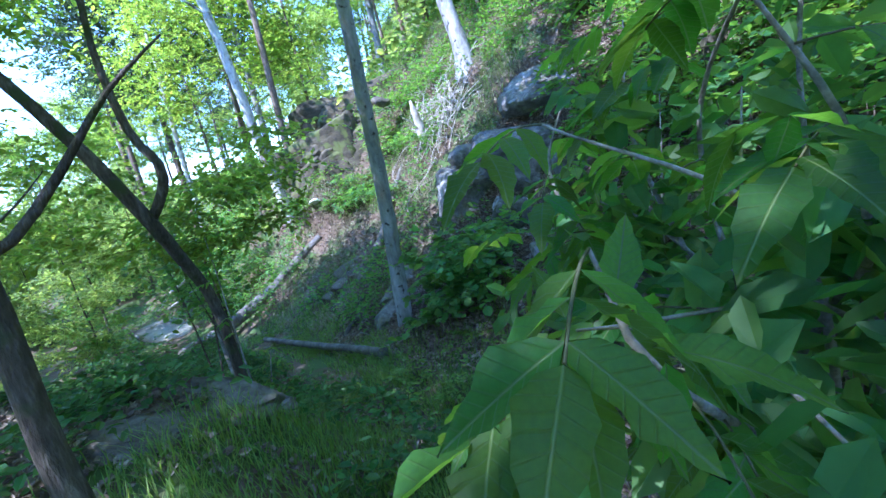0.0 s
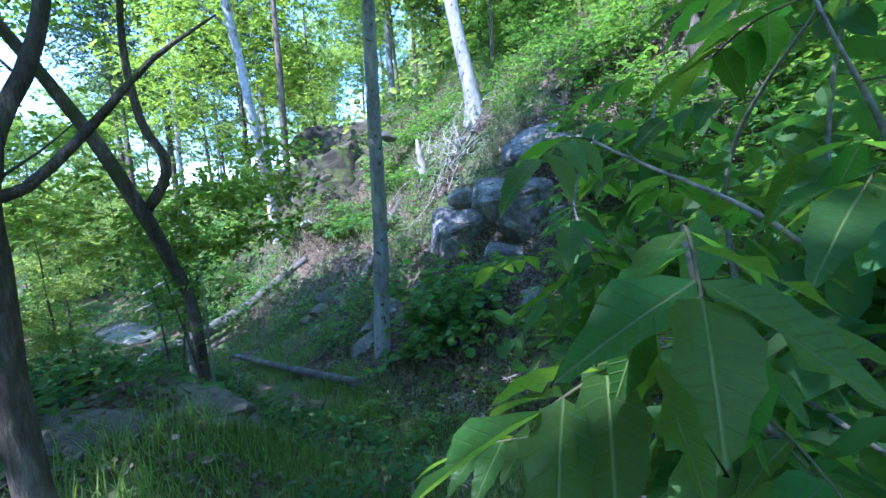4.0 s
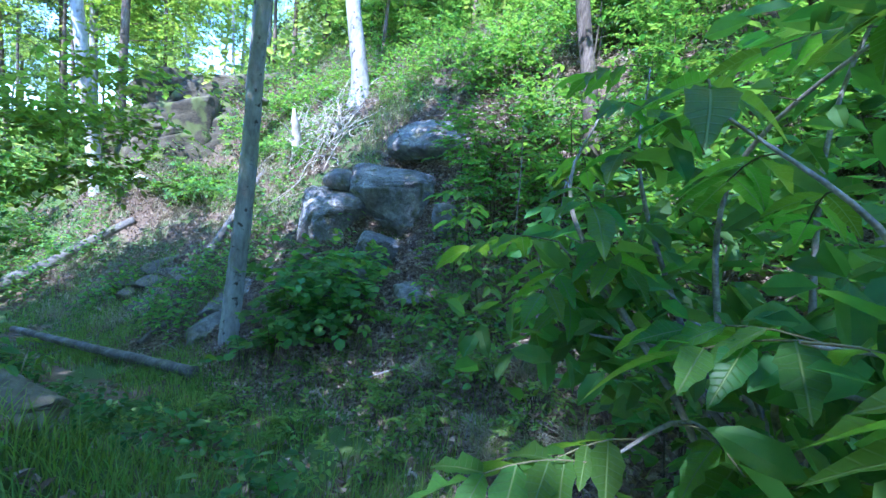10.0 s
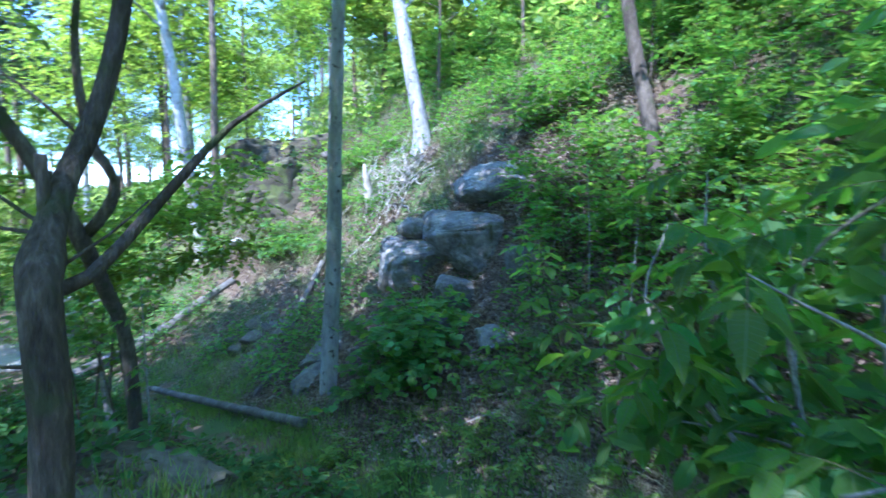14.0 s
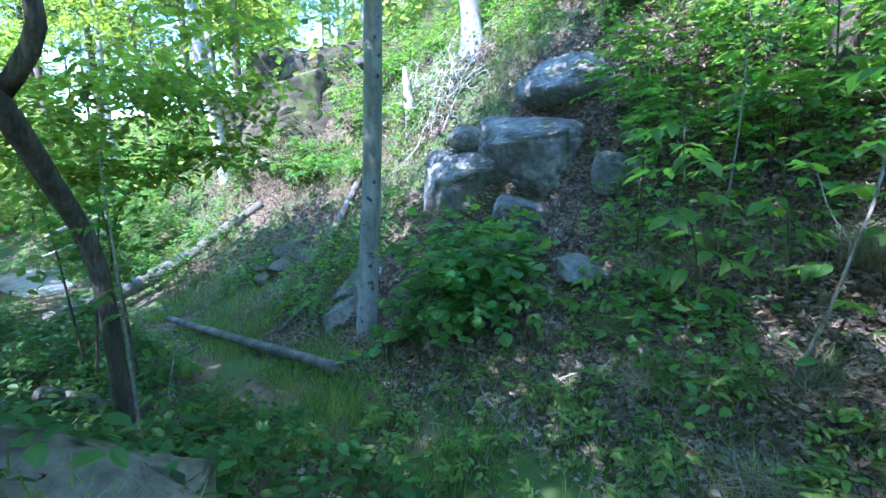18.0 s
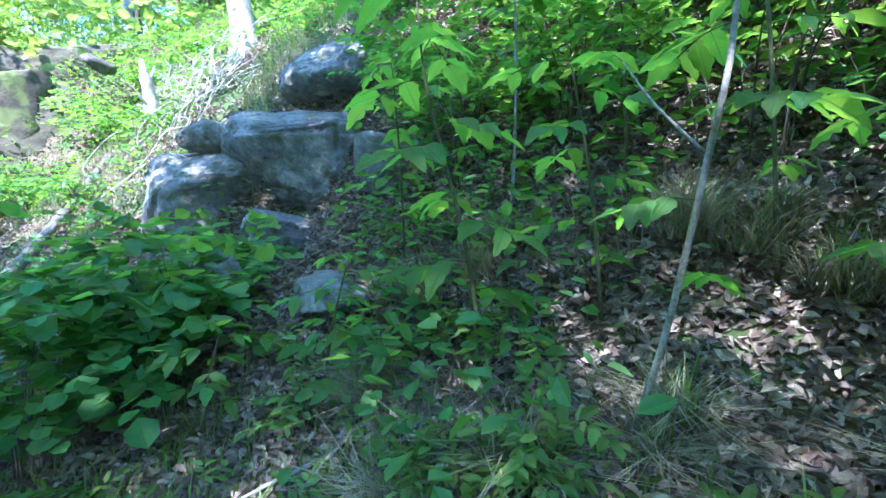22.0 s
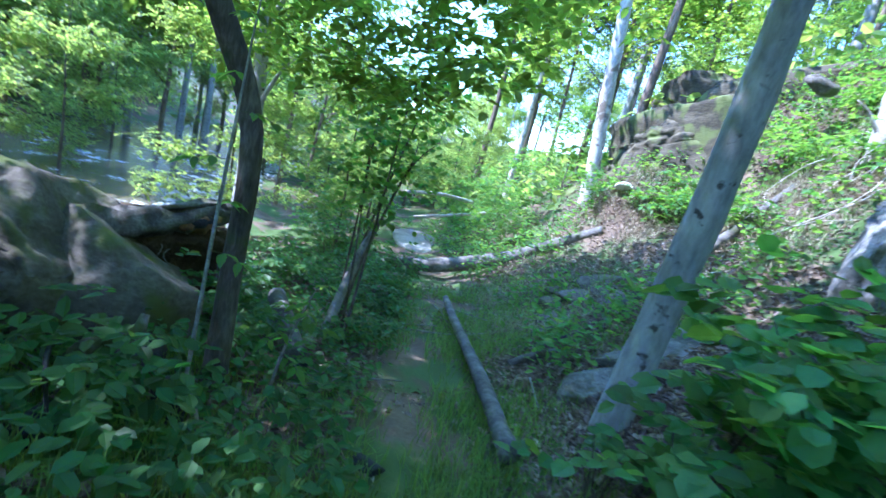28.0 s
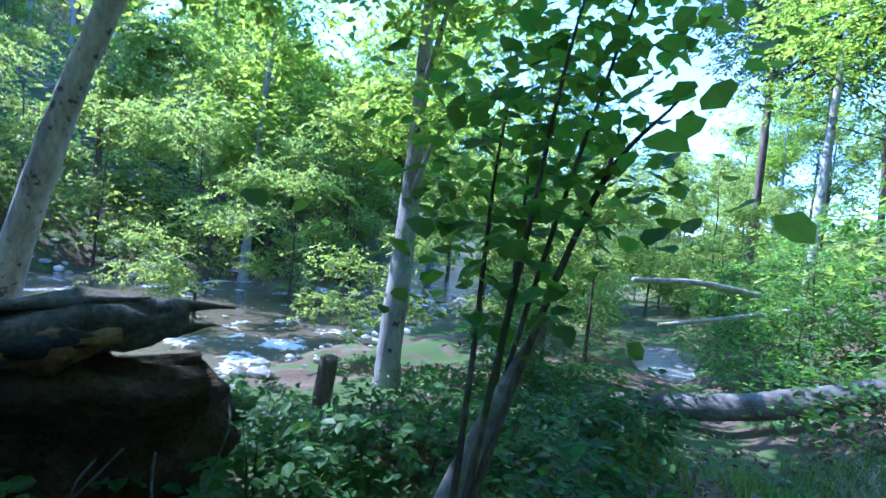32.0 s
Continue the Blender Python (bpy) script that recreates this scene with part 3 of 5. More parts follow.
hewn_rock("hollowed_rock", "grey rock with a scooped hollow face", (1.4, 1.2, 1.35), (2.72, 7.5, 1.3), (4, 3, -24), [(-0.8, -0.5, 0.4, 0.9), (-0.5, -0.75, -0.4, 0.92), (-0.3, -0.6, 0.75, 0.84), (0.2, -1, 0.1, 0.9)], seed=35, block=0.28, rough=0.08, scoops=((0.55, -0.85, 0.0, 0.6),), grooves=((2, 0.05, 0.1, 0.03, 0.03),))
hewn_rock("cap_stone", "small rounded stone wedged on the boulder's shoulder", (0.6, 0.6, 0.4), (2.75, 7.55, 2.62), (4, 10, -30), [(-0.7, -0.4, 0.6, 0.8)], seed=37, block=0.6, rough=0.06, level=4)
hewn_rock("pale_rock", "small pale boulder in dead leaves", (0.62, 0.55, 0.52), (3.76, 5.05, 2.08), (0, 6, -30), [(-0.8, -0.5, -0.3, 0.85), (0.3, -0.7, 0.7, 0.85), (0.8, -0.5, -0.5, 0.8)], seed=41, block=0.36, rough=0.05, level=4)
boulder("flat_slab", "flat grey slab half sunk in the slope", (1.05, 0.7, 0.34), 2.45, 5.55, 1.28, M_ROCK, 52, (6, -6, 75), 8, 0.08)
boulder("low_stone", "low flat stone among dead leaves", (0.9, 0.5, 0.2), 2.98, 4.5, 1.3, M_ROCK, 57, (5, -8, 70), 8, 0.08)
boulder("leaning_slab", "grey slab leaning at the foot of a tree", (1.1, 1.4, 0.4), 1.08, 7.3, 0.42, M_ROCK, 63, (12, -32, -18), 7, 0.06, 5, block=0.5, flat=1.15)
boulder("leaning_slab", "broken blue-grey slab end beside the trail", (0.85, 0.75, 0.36), 0.72, 6.62, 0.12, M_ROCK, 64, (10, -34, -30), 7, 0.06, 5, block=0.5, flat=1.15)
for x, y, z, w, d, turn, seed in ((-0.1, 9.4, 0.4, 1.0, 0.6, 30, 101), (0.35, 9.2, 0.55, 0.9, 0.6, 15, 102), (0.1, 9.85, 0.68, 1.1, 0.6, 25, 103), (-0.45, 9.95, 0.28, 0.8, 0.5, 40, 104), (0.5, 8.75, 0.55, 0.8, 0.5, 20, 105), (-0.5, 9.3, 0.12, 0.5, 0.4, 60, 106)):
    boulder("bank_ledge", "layered blue-grey ledge slab in the slope", (w, d, 0.24), x, y, z, M_MOSSROCK, seed, (8, -12, turn), 6, 0.06, 4, "bank ledges", "rock ledge", 0.5)
boulder("bank_slab", "layered grey slab in the trail bank", (0.8, 0.6, 0.22), -0.1, 8.6, 0.12, M_MOSSROCK, 67, (8, -20, 30), 5, 0.05, 5, block=0.5, cracks=((0.5, 0.05, 0.03),), flat=1.15)
for n, (x, y, z, w, d, h, turn, seed) in enumerate(((-0.2, 15.2, 2.2, 3.8, 2.4, 2.4, -28, 71), (-1.3, 15.3, 1.6, 2.4, 1.8, 1.5, -40, 72), (1.2, 15.6, 3.3, 3.6, 2.4, 2.3, -20, 73), (0.2, 16.2, 3.8, 3.0, 2.0, 1.9, -30, 74), (2.7, 15.6, 4.4, 2.8, 2.0, 1.6, -15, 76), (1.3, 14.4, 3.3, 1.8, 1.2, 0.9, -35, 78), (2.3, 14.2, 4.1, 1.4, 1.0, 0.7, 10, 79))):
    boulder("ledge_block", "brown and yellow lichened ledge block on the hill", (w, d, h), x, y, z, M_LEDGE, seed, (4, -12, turn), 9, 0.16, 5, "rock ledge", "rock ledge", 0.5)
hewn_rock("rock_ledge", "sloping brown ledge with yellow lichen and moss", (3.7, 2.2, 3.0), (0.45, 14.25, 1.9), (0, -9, -4), [(-0.5, -0.1, 0.85, 0.52), (-0.3, -0.6, 0.75, 0.66), (0, -1, 0.35, 0.62), (0.3, -0.5, 0.8, 0.74), (-0.9, -0.4, 0.2, 0.82)], M_LEDGE, 171, 0.5, 0.09, 6, ((2, 0.5, 0.3, 0.08, 0.06), (2, -0.4, 0.3, 0.1, 0.05), (0, -0.6, 0.5, 0.06, 0.05)), category="rock ledge")
boulder("white_stone", "small white stone below the ledge", (0.42, 0.3, 0.2), -0.74, 12.62, 2.25, M_PALE, 75, (0, 0, 20), 6, 0.1)
boulder("hill_stone", "mossy grey stone on the sunny slope", (0.6, 0.5, 0.35), 1.8, 12.4, 4.55, M_MOSSROCK, 77, (0, 0, 50), 6, 0.1)
mound = hewn_rock("mossy_mound", "broad rocky hump with moss and dead leaves", (2.6, 1.8, 1.1), (-1.9, 2.2, 0.62), (0, 10, 12), [(-0.3, -0.5, 0.8, 0.66), (0.6, -0.3, 0.75, 0.62), (0.2, -0.9, 0.4, 0.75), (0.85, 0.2, 0.5, 0.74), (0, 0, 1, 0.8)], M_MOSSROCK, 81, 0.85, 0.12, 6, ((2, 0.35, 0.12, 0.05, 0.03), (2, 0.1, 0.12, 0.06, 0.03)))
for n, (x, y, up, w, d, h, turn) in enumerate(((-0.55, 2.35, 0.02, 0.8, 0.55, 0.12, 20), (-0.45, 2.1, -0.04, 0.75, 0.5, 0.1, 5), (-0.5, 1.8, -0.02, 0.9, 0.5, 0.09, -15), (-0.28, 2.15, -0.05, 0.6, 0.45, 0.1, 30), (-0.75, 1.45, -0.03, 0.7, 0.45, 0.09, 10))):
    hewn_rock("hump_slab", "thin layered grey slab at the hump's foot", (w, d, h), on_ground(x, y, up), (3, 12, turn), [(0.7, -0.6, 0.3, 0.85), (-0.6, -0.7, 0.2, 0.85), (0.5, 0.8, 0.1, 0.8)], M_LEDGESTONE, 180 + n, 0.4, 0.13, 5, category="rock slab")
boulder("mound_stone", "pale loose stone on the mossy hump", (0.16, 0.12, 0.08), -0.98, 1.62, 1.5, M_PALE, 83, (0, 0, 20), 5, 0.1, 3)
boulder("bank_boulder", "dark mossy boulder beside the river bank", (1.5, 1.3, 1.1), -2.5, 3.9, -0.1, M_MOSSROCK, 87, (0, 5, 60), 6, 0.12)


# ---- trees ----
def crown_points(centres, spread, count, rng):
    c = np.asarray(centres)[rng.randint(0, len(centres), count)]
    return c[:, :3] + rng.randn(count, 3) * np.asarray(spread) * (c[:, 3:4] if c.shape[1] > 3 else 1)


def tree(name, label, base, trunk, limbs, bark, leaf=None, clumps=(), spread=(0.5, 0.5, 0.22), count=0, size=0.1, sides=12, group="", flare=0.35, width=0.5, rough=0.05, seed=1):
    """trunk and limbs: points (x, y, z, radius) measured from the base."""
    rng = np.random.RandomState(seed)
    top = thing(name, label, "tree", base, group)
    part("trunk", limb_mesh("trunk", [trunk], bark, sides, 0.14, rough, flare), top)
    for lb in limbs:
        part("limb", limb_mesh("limb", [lb], bark, max(6, sides - 4), 0.12, rough), top)
    if leaf and count:
        at = crown_points(clumps, spread, count // 7, rng)
        v, q = sprays(at, rng.randn(len(at), 3) * (1, 1, 0.25), size * 3.2, 7, size, width * 1.1, rng)
        part("crown", mesh_of("crown", v, q, leaf, smooth=False), top, "bright green leaves")
    return top


def wild_tree(seed, tall, radius, bark, leaf, crown_from=0.35, reach=0.3, count=2600, size=0.14, lean=0.04, forks=9):
    """Trunk, limbs and crown clumps of a forest tree, from the base up."""
    rng = np.random.RandomState(seed)
    a = rng.uniform(0, 6.28)
    dx, dy = lean * math.cos(a), lean * math.sin(a)
    trunk = [(dx * tall * s**1.3 + 0.05 * rng.randn() * s, dy * tall * s**1.3 + 0.05 * rng.randn() * s, tall * s, radius * (1 - 0.85 * s)) for s in np.linspace(0, 1, 7)]
    trunk[0] = (0, 0, -0.15, radius * 1.1)
    limbs, clumps = [], []
    for i in range(forks):
        s = crown_from + (0.97 - crown_from) * (i + rng.rand() * 0.6) / forks
        x, y, z = dx * tall * s**1.3, dy * tall * s**1.3, tall * s
        b, ln = rng.uniform(0, 6.28), tall * reach * rng.uniform(0.55, 1.1) * (1.15 - 0.6 * s)
        rise = rng.uniform(0.15, 0.6) * ln
        pts = [(x, y, z, radius * 0.32 * (1.1 - s)), (x + 0.5 * ln * math.cos(b), y + 0.5 * ln * math.sin(b), z + 0.65 * rise, radius * 0.2 * (1.1 - s)), (x + ln * math.cos(b + 0.2), y + ln * math.sin(b + 0.2), z + rise, 0.006)]
        limbs.append(pts)
        for u in (0.45, 0.7, 0.9, 1.05):
            clumps.append((x + u * ln * math.cos(b + 0.1) + 0.2 * rng.randn(), y + u * ln * math.sin(b + 0.1) + 0.2 * rng.randn(), z + u * rise + 0.15 * rng.randn(), 1.0))
    clumps.append((trunk[-1][0], trunk[-1][1], tall, 1.0))
    return dict(trunk=trunk, limbs=limbs, clumps=clumps, bark=bark, leaf=leaf, count=count, size=size, spread=(tall * 0.055, tall * 0.055, tall * 0.03), seed=seed)


def forest(kinds, places, group):
    """Copies of a few built trees at many places, each turned and sized by itself."""
    protos = {}
    rng = np.random.RandomState(91)
    for k, x, y, sc in places:
        if k not in protos:
            spec, label = kinds[k]
            protos[k] = tree("forest_tree", label, on_ground(x, y), group=group, sides=8, **spec)
            protos[k].scale = (sc, sc, sc)
            protos[k].rotation_euler = (0, 0, rng.uniform(0, 6.28))
        else:
            t = copy_thing(protos[k], Matrix.Translation(on_ground(x, y)) @ Euler((0, 0, rng.uniform(0, 6.28))).to_matrix().to_4x4())
            t.scale = (sc, sc, sc)


# the slender grey tree beside the trail
tree("grey_tree", "slender leaning grey-barked tree with dark scars", (0.75, 6.2, 0.45), [(0.17, -0.22, -0.4, 0.15), (0.18, -0.2, 0.0, 0.135), (0.22, -0.16, 0.75, 0.125), (0.27, -0.18, 1.55, 0.118), (0.3, -0.26, 2.55, 0.112), (0.31, -0.5, 4.0, 0.1), (0.36, -0.8, 6.0, 0.085), (0.5, -0.6, 9.0, 0.05), (0.6, 0.0, 12, 0.02)], [[(0.37, -0.8, 6.1, 0.04), (1.0, -0.2, 7.2, 0.025), (1.8, 0.3, 8.0, 0.008)], [(0.46, -0.68, 8.2, 0.035), (-0.4, 0.2, 9.3, 0.02), (-1.2, 0.8, 10, 0.006)]], M_BARK_GREY, L_CROWN, [(1.5, 0.2, 7.8, 1), (1.0, -0.1, 7.4, 1), (-0.8, 0.5, 9.6, 1), (0.6, 0.0, 11.5, 1.3), (0.5, -0.4, 10, 1)], (0.6, 0.6, 0.3), 2600, 0.12, 14, flare=0.12, seed=3)
# the tree on top of the boulders
tree("hilltop_tree", "tall grey tree rooted above the boulders", (4.0, 10.6, 4.95), [(0, 0, -0.4, 0.3), (-0.05, 0.05, 0.5, 0.22), (-0.2, 0.3, 1.7, 0.19), (-0.4, 0.7, 3.6, 0.17), (-0.6, 1.4, 6.5, 0.13), (-0.6, 1.6, 10, 0.08), (-0.5, 1.7, 13, 0.03)], [[(-0.5, 1.1, 5.2, 0.06), (-1.6, 1.0, 6.2, 0.04), (-2.6, 0.8, 6.6, 0.01)], [(-0.6, 1.4, 6.8, 0.06), (0.6, 1.2, 8.0, 0.04), (1.8, 1.2, 8.6, 0.01)], [(-0.4, 0.7, 3.6, 0.04), (0.3, 0.1, 4.3, 0.02), (0.8, -0.3, 4.6, 0.006)]], M_BARK_GREY, L_CROWN, [(-2.2, 0.9, 6.5, 1), (-1.4, 1, 6.1, 1), (1.4, 1.2, 8.4, 1), (-0.5, 1.6, 11, 1.6), (-0.6, 1.6, 12.5, 1.4), (0.6, -0.1, 4.5, 0.6)], (0.7, 0.7, 0.35), 3600, 0.13, 14, flare=0.6, seed=4)
# pale twin trunks by the ledge
tree("pale_tree", "pale-barked straight tree below the ledge", (-1.75, 14.3, 1.55), [(0, 0, -0.3, 0.2), (-0.1, -0.1, 1, 0.17), (-0.3, -0.3, 3, 0.15), (-0.6, -0.5, 6, 0.13), (-1.1, -1, 10, 0.09), (-1.4, -1.3, 15, 0.03)], [[(-0.9, -0.8, 8, 0.05), (-2, -1.2, 9.2, 0.03), (-3.2, -1.5, 9.6, 0.008)], [(-1.0, -0.9, 9.3, 0.05), (0.4, -1, 10.5, 0.03), (1.6, -1.1, 11, 0.008)], [(-0.7, -0.6, 6.6, 0.04), (-1.6, -1.3, 7.3, 0.02), (-2.3, -1.9, 7.6, 0.006)]], M_BARK_PALE, L_CROWN, [(-2.6, -1.3, 9.4, 1), (1.2, -1, 10.8, 1), (-1.2, -1.1, 12, 1.5), (-1.4, -1.3, 14.5, 1.4), (-2.0, -1.6, 7.5, 0.7)], (0.8, 0.8, 0.3), 3800, 0.15, 12, seed=5)
tree("dark_straight_tree", "dark straight tree behind the pale trunk", (-1.5, 15.7, 2.0), [(0, 0, -0.3, 0.14), (0, 0.1, 3, 0.12), (0.05, 0.2, 7, 0.1), (0, 0.2, 14, 0.04)], [], M_BARK_BROWN, L_CROWN, [(0, 0.2, 12.5, 1.6), (0, 0.2, 14.5, 1.2)], (0.9, 0.9, 0.5), 1800, 0.15, 10, seed=6)
# the dark crooked tree at the trail's left edge
tree("crooked_tree", "dark crooked tree with two kinked stems", (-1.12, 4.15, 0.2), [(0, 0, -0.25, 0.085), (-0.02, 0, 0.7, 0.064), (-0.06, 0.0, 1.6, 0.062), (-0.15, -0.25, 2.2, 0.066), (-0.25, -0.5, 2.7, 0.07), (-0.6, -0.6, 3.5, 0.06), (-1.3, -0.6, 4.6, 0.045), (-2.2, -0.4, 5.6, 0.02)], [[(-0.22, -0.45, 2.65, 0.05), (-0.02, -0.5, 2.9, 0.05), (0.05, -0.55, 3.15, 0.046), (-0.1, -0.6, 3.5, 0.04), (-0.12, -0.7, 4.3, 0.03), (0.1, -0.8, 5.2, 0.02), (0.5, -0.7, 6, 0.008)]], M_BARK_DARK, L_CROWN, [(-1.6, -0.4, 4.7, 0.8), (-2.1, 0.0, 5.2, 1), (0.3, -0.6, 5.6, 0.8), (-0.9, 0.5, 3.6, 0.8), (-0.5, 0.8, 2.6, 0.6), (0.2, 0.6, 2.9, 0.5), (0.6, 1.2, 2.9, 0.6), (0.2, 1.7, 3.2, 0.8), (-0.6, 1.6, 2.9, 0.8), (0.9, 0.7, 3.4, 0.6), (-1.3, 1.0, 3.2, 0.8), (0.5, 1.0, 2.4, 0.5), (-0.2, 1.2, 2.2, 0.5), (-0.9, 0.9, 2.3, 0.6), (-1.6, 0.4, 2.6, 0.7), (-2.2, 1.2, 2.8, 0.8)], (0.5, 0.5, 0.16), 6200, 0.1, 11, seed=7)
# the near dark tree with a snapped stub
forked = tree("forked_tree", "dark leaning tree with bare low twigs and a snapped stub", (-0.274, 0.154, 2.026), [(0.18, -0.1, -1.4, 0.1), (0.08, -0.04, -0.6, 0.08), (-0.03, 0.0, 0.4, 0.068), (-0.02, 0.006, 0.92, 0.062), (-0.037, 0.023, 1.366, 0.062), (-0.038, 0.063, 1.465, 0.068), (-0.027, 0.11, 1.587, 0.046), (0.004, 0.214, 1.79, 0.04), (0.088, 0.32, 2.093, 0.036), (0.19, 0.35, 2.7, 0.032), (0.24, 0.3, 3.7, 0.02), (0.24, 0.2, 4.9, 0.008)], [[(-0.032, 0.09, 1.54, 0.026), (-0.045, 0.12, 1.65, 0.022), (-0.05, 0.125, 1.83, 0.018)], [(-0.038, 0.045, 1.36, 0.03), (0.08, 0.11, 1.4, 0.026), (0.26, 0.28, 1.66, 0.022), (0.54, 0.39, 2.02, 0.014), (0.86, 0.41, 2.25, 0.005)], [(-0.03, 0.1, 1.57, 0.008), (-0.26, 0.15, 1.75, 0.006), (-0.51, 0.21, 1.93, 0.003)], [(-0.03, 0.1, 1.55, 0.008), (-0.31, 0.13, 1.6, 0.006), (-0.61, 0.16, 1.64, 0.003)], [(0.04, 0.26, 1.9, 0.008), (-0.16, 0.3, 2.1, 0.005), (-0.46, 0.4, 2.3, 0.003)], [(-0.04, 0.04, 1.4, 0.008), (0.14, 0.12, 1.55, 0.005), (0.26, 0.18, 1.68, 0.003)], [(-0.02, 0.01, 1.1, 0.008), (-0.16, 0.02, 1.12, 0.006), (-0.46, 0.05, 1.1, 0.003)]], M_BARK_DARK, L_CROWN, [(0.3, 0.2, 4.6, 0.9), (0.1, 0.1, 5.2, 1), (-0.3, 0, 4.9, 0.9)], (0.6, 0.5, 0.25), 1600, 0.09, 14, seed=8)
forked.scale = (0.62, 0.62, 0.62)
# the pale trunk on the river bank
# its fourth limb and first eight clumps are added to shade the slope
tree("bank_tree", "grey river-bank tree with a pale bare trunk", (-5.9, 7.62, -0.75), [(0, 0, -0.2, 0.2), (-0.05, 0, 0.6, 0.165), (-0.2, 0.1, 1.5, 0.155), (-0.45, 0.25, 2.6, 0.14), (-0.7, 0.35, 4, 0.11), (-1.1, 0.5, 7, 0.06), (-1.2, 0.6, 9, 0.02)], [[(-0.5, 0.27, 2.9, 0.06), (-1.2, 0.5, 4, 0.03), (-2.0, 0.8, 4.4, 0.008)], [(-0.7, 0.35, 4.1, 0.05), (0.4, 0.1, 5, 0.03), (1.2, -0.3, 5.3, 0.008)], [(-0.45, 0.25, 2.6, 0.05), (0.0, 0.3, 3.4, 0.03), (0.4, 0.5, 3.9, 0.008)], [(-1.0, 0.45, 6.4, 0.06), (0.2, -0.8, 8.0, 0.04), (1.6, -2.4, 9.0, 0.01)]], M_BARK_GREY, L_CROWN, [(1.8, -2.6, 9.1, 1.1), (0.9, -1.6, 8.6, 1.1), (2.0, -1.0, 8.8, 1.1), (0.6, -2.8, 8.8, 1.1), (1.2, 0.0, 8.6, 1), (0.2, -0.6, 8.2, 1), (2.6, -2.0, 9.2, 1), (1.4, -3.4, 9.2, 1), (-1.9, 0.8, 4.4, 1), (-1.2, 0.5, 4.0, 0.9), (1.0, -0.2, 5.2, 1), (0.3, 0.1, 4.8, 0.9), (-1.0, 0.5, 7, 1.5), (-0.9, 0.4, 5.8, 1.2), (0.2, 0.4, 3.7, 0.8)], (0.6, 0.6, 0.28), 8400, 0.12, 12, seed=9)
# tree trunks on the slope to the right
tree("slope_tree", "dark straight tree on the leafy slope", on_ground(4.9, 3.5), [(0, 0, -0.3, 0.15), (-0.05, 0.1, 1, 0.105), (-0.2, 0.5, 3, 0.085), (-0.3, 0.9, 6, 0.07), (-0.3, 1.0, 10, 0.03)], [], M_BARK_DARK, L_CROWN, [(-0.3, 1, 7.5, 1.5), (-0.3, 1, 9.5, 1.5), (0.5, 0.5, 6, 1)], (0.8, 0.8, 0.4), 1600, 0.13, 12, seed=10)
tree("slope_tree", "dark straight tree on the leafy slope", on_ground(8.2, 8.6), [(0, 0, -0.3, 0.22), (-0.1, 0.1, 1.5, 0.17), (-0.4, 0.3, 5, 0.14), (-0.6, 0.5, 9, 0.1), (-0.7, 0.5, 13, 0.04)], [], M_BARK_DARK, L_CROWN, [(-0.6, 0.5, 9.5, 1.6), (-0.6, 0.5, 12, 1.5), (0.4, 0.2, 8, 1)], (0.9, 0.9, 0.4), 1800, 0.14, 12, seed=12)

# unseen trees added to lean over the trail and shade boulders and slopes
for x, y in ((-3.3, 0.5), (-3.7, -2.2), (-7.7, 3.3)):
    tree("leaning_shade_tree", "unseen leaning tree added for shade, with a wide layered crown", on_ground(x, y), [(0, 0, -0.3, 0.2), (0.1, 0.1, 1.6, 0.17), (0.4, 0.6, 4.0, 0.14), (0.9, 1.4, 6.4, 0.1), (1.5, 2.3, 8.4, 0.05), (1.9, 2.9, 9.4, 0.015)], [[(0.9, 1.4, 6.4, 0.06), (1.8, 2.6, 7.6, 0.04), (2.6, 4.0, 8.2, 0.01)], [(1.2, 1.8, 7.4, 0.05), (2.2, 2.0, 8.0, 0.03), (3.3, 2.2, 8.4, 0.01)], [(0.9, 1.3, 6.3, 0.05), (0.4, 2.4, 7.4, 0.03), (0.2, 3.4, 7.8, 0.01)], [(0.7, 1.1, 5.6, 0.05), (-0.4, 1.2, 6.8, 0.03), (-1.4, 1.4, 7.4, 0.01)]], M_BARK_GREY, L_CROWN, [(1.4, 2.4, 7.9, 1), (2.2, 3.6, 8.1, 1.1), (2.9, 4.2, 8.4, 1), (1.9, 2.9, 9.2, 1.1), (2.4, 2.4, 8.4, 1), (3.2, 3.2, 8.6, 1), (3.3, 2.2, 8.5, 0.9), (0.6, 3.0, 7.8, 1), (0.2, 2.0, 7.7, 1), (1.4, 3.9, 8.1, 1), (-0.6, 1.4, 7.2, 1), (0.8, 1.0, 8.0, 1), (3.6, 4.6, 8.6, 0.9), (2.2, 4.8, 8.3, 0.9)], (0.62, 0.62, 0.25), 10500, 0.14, 12, seed=14)

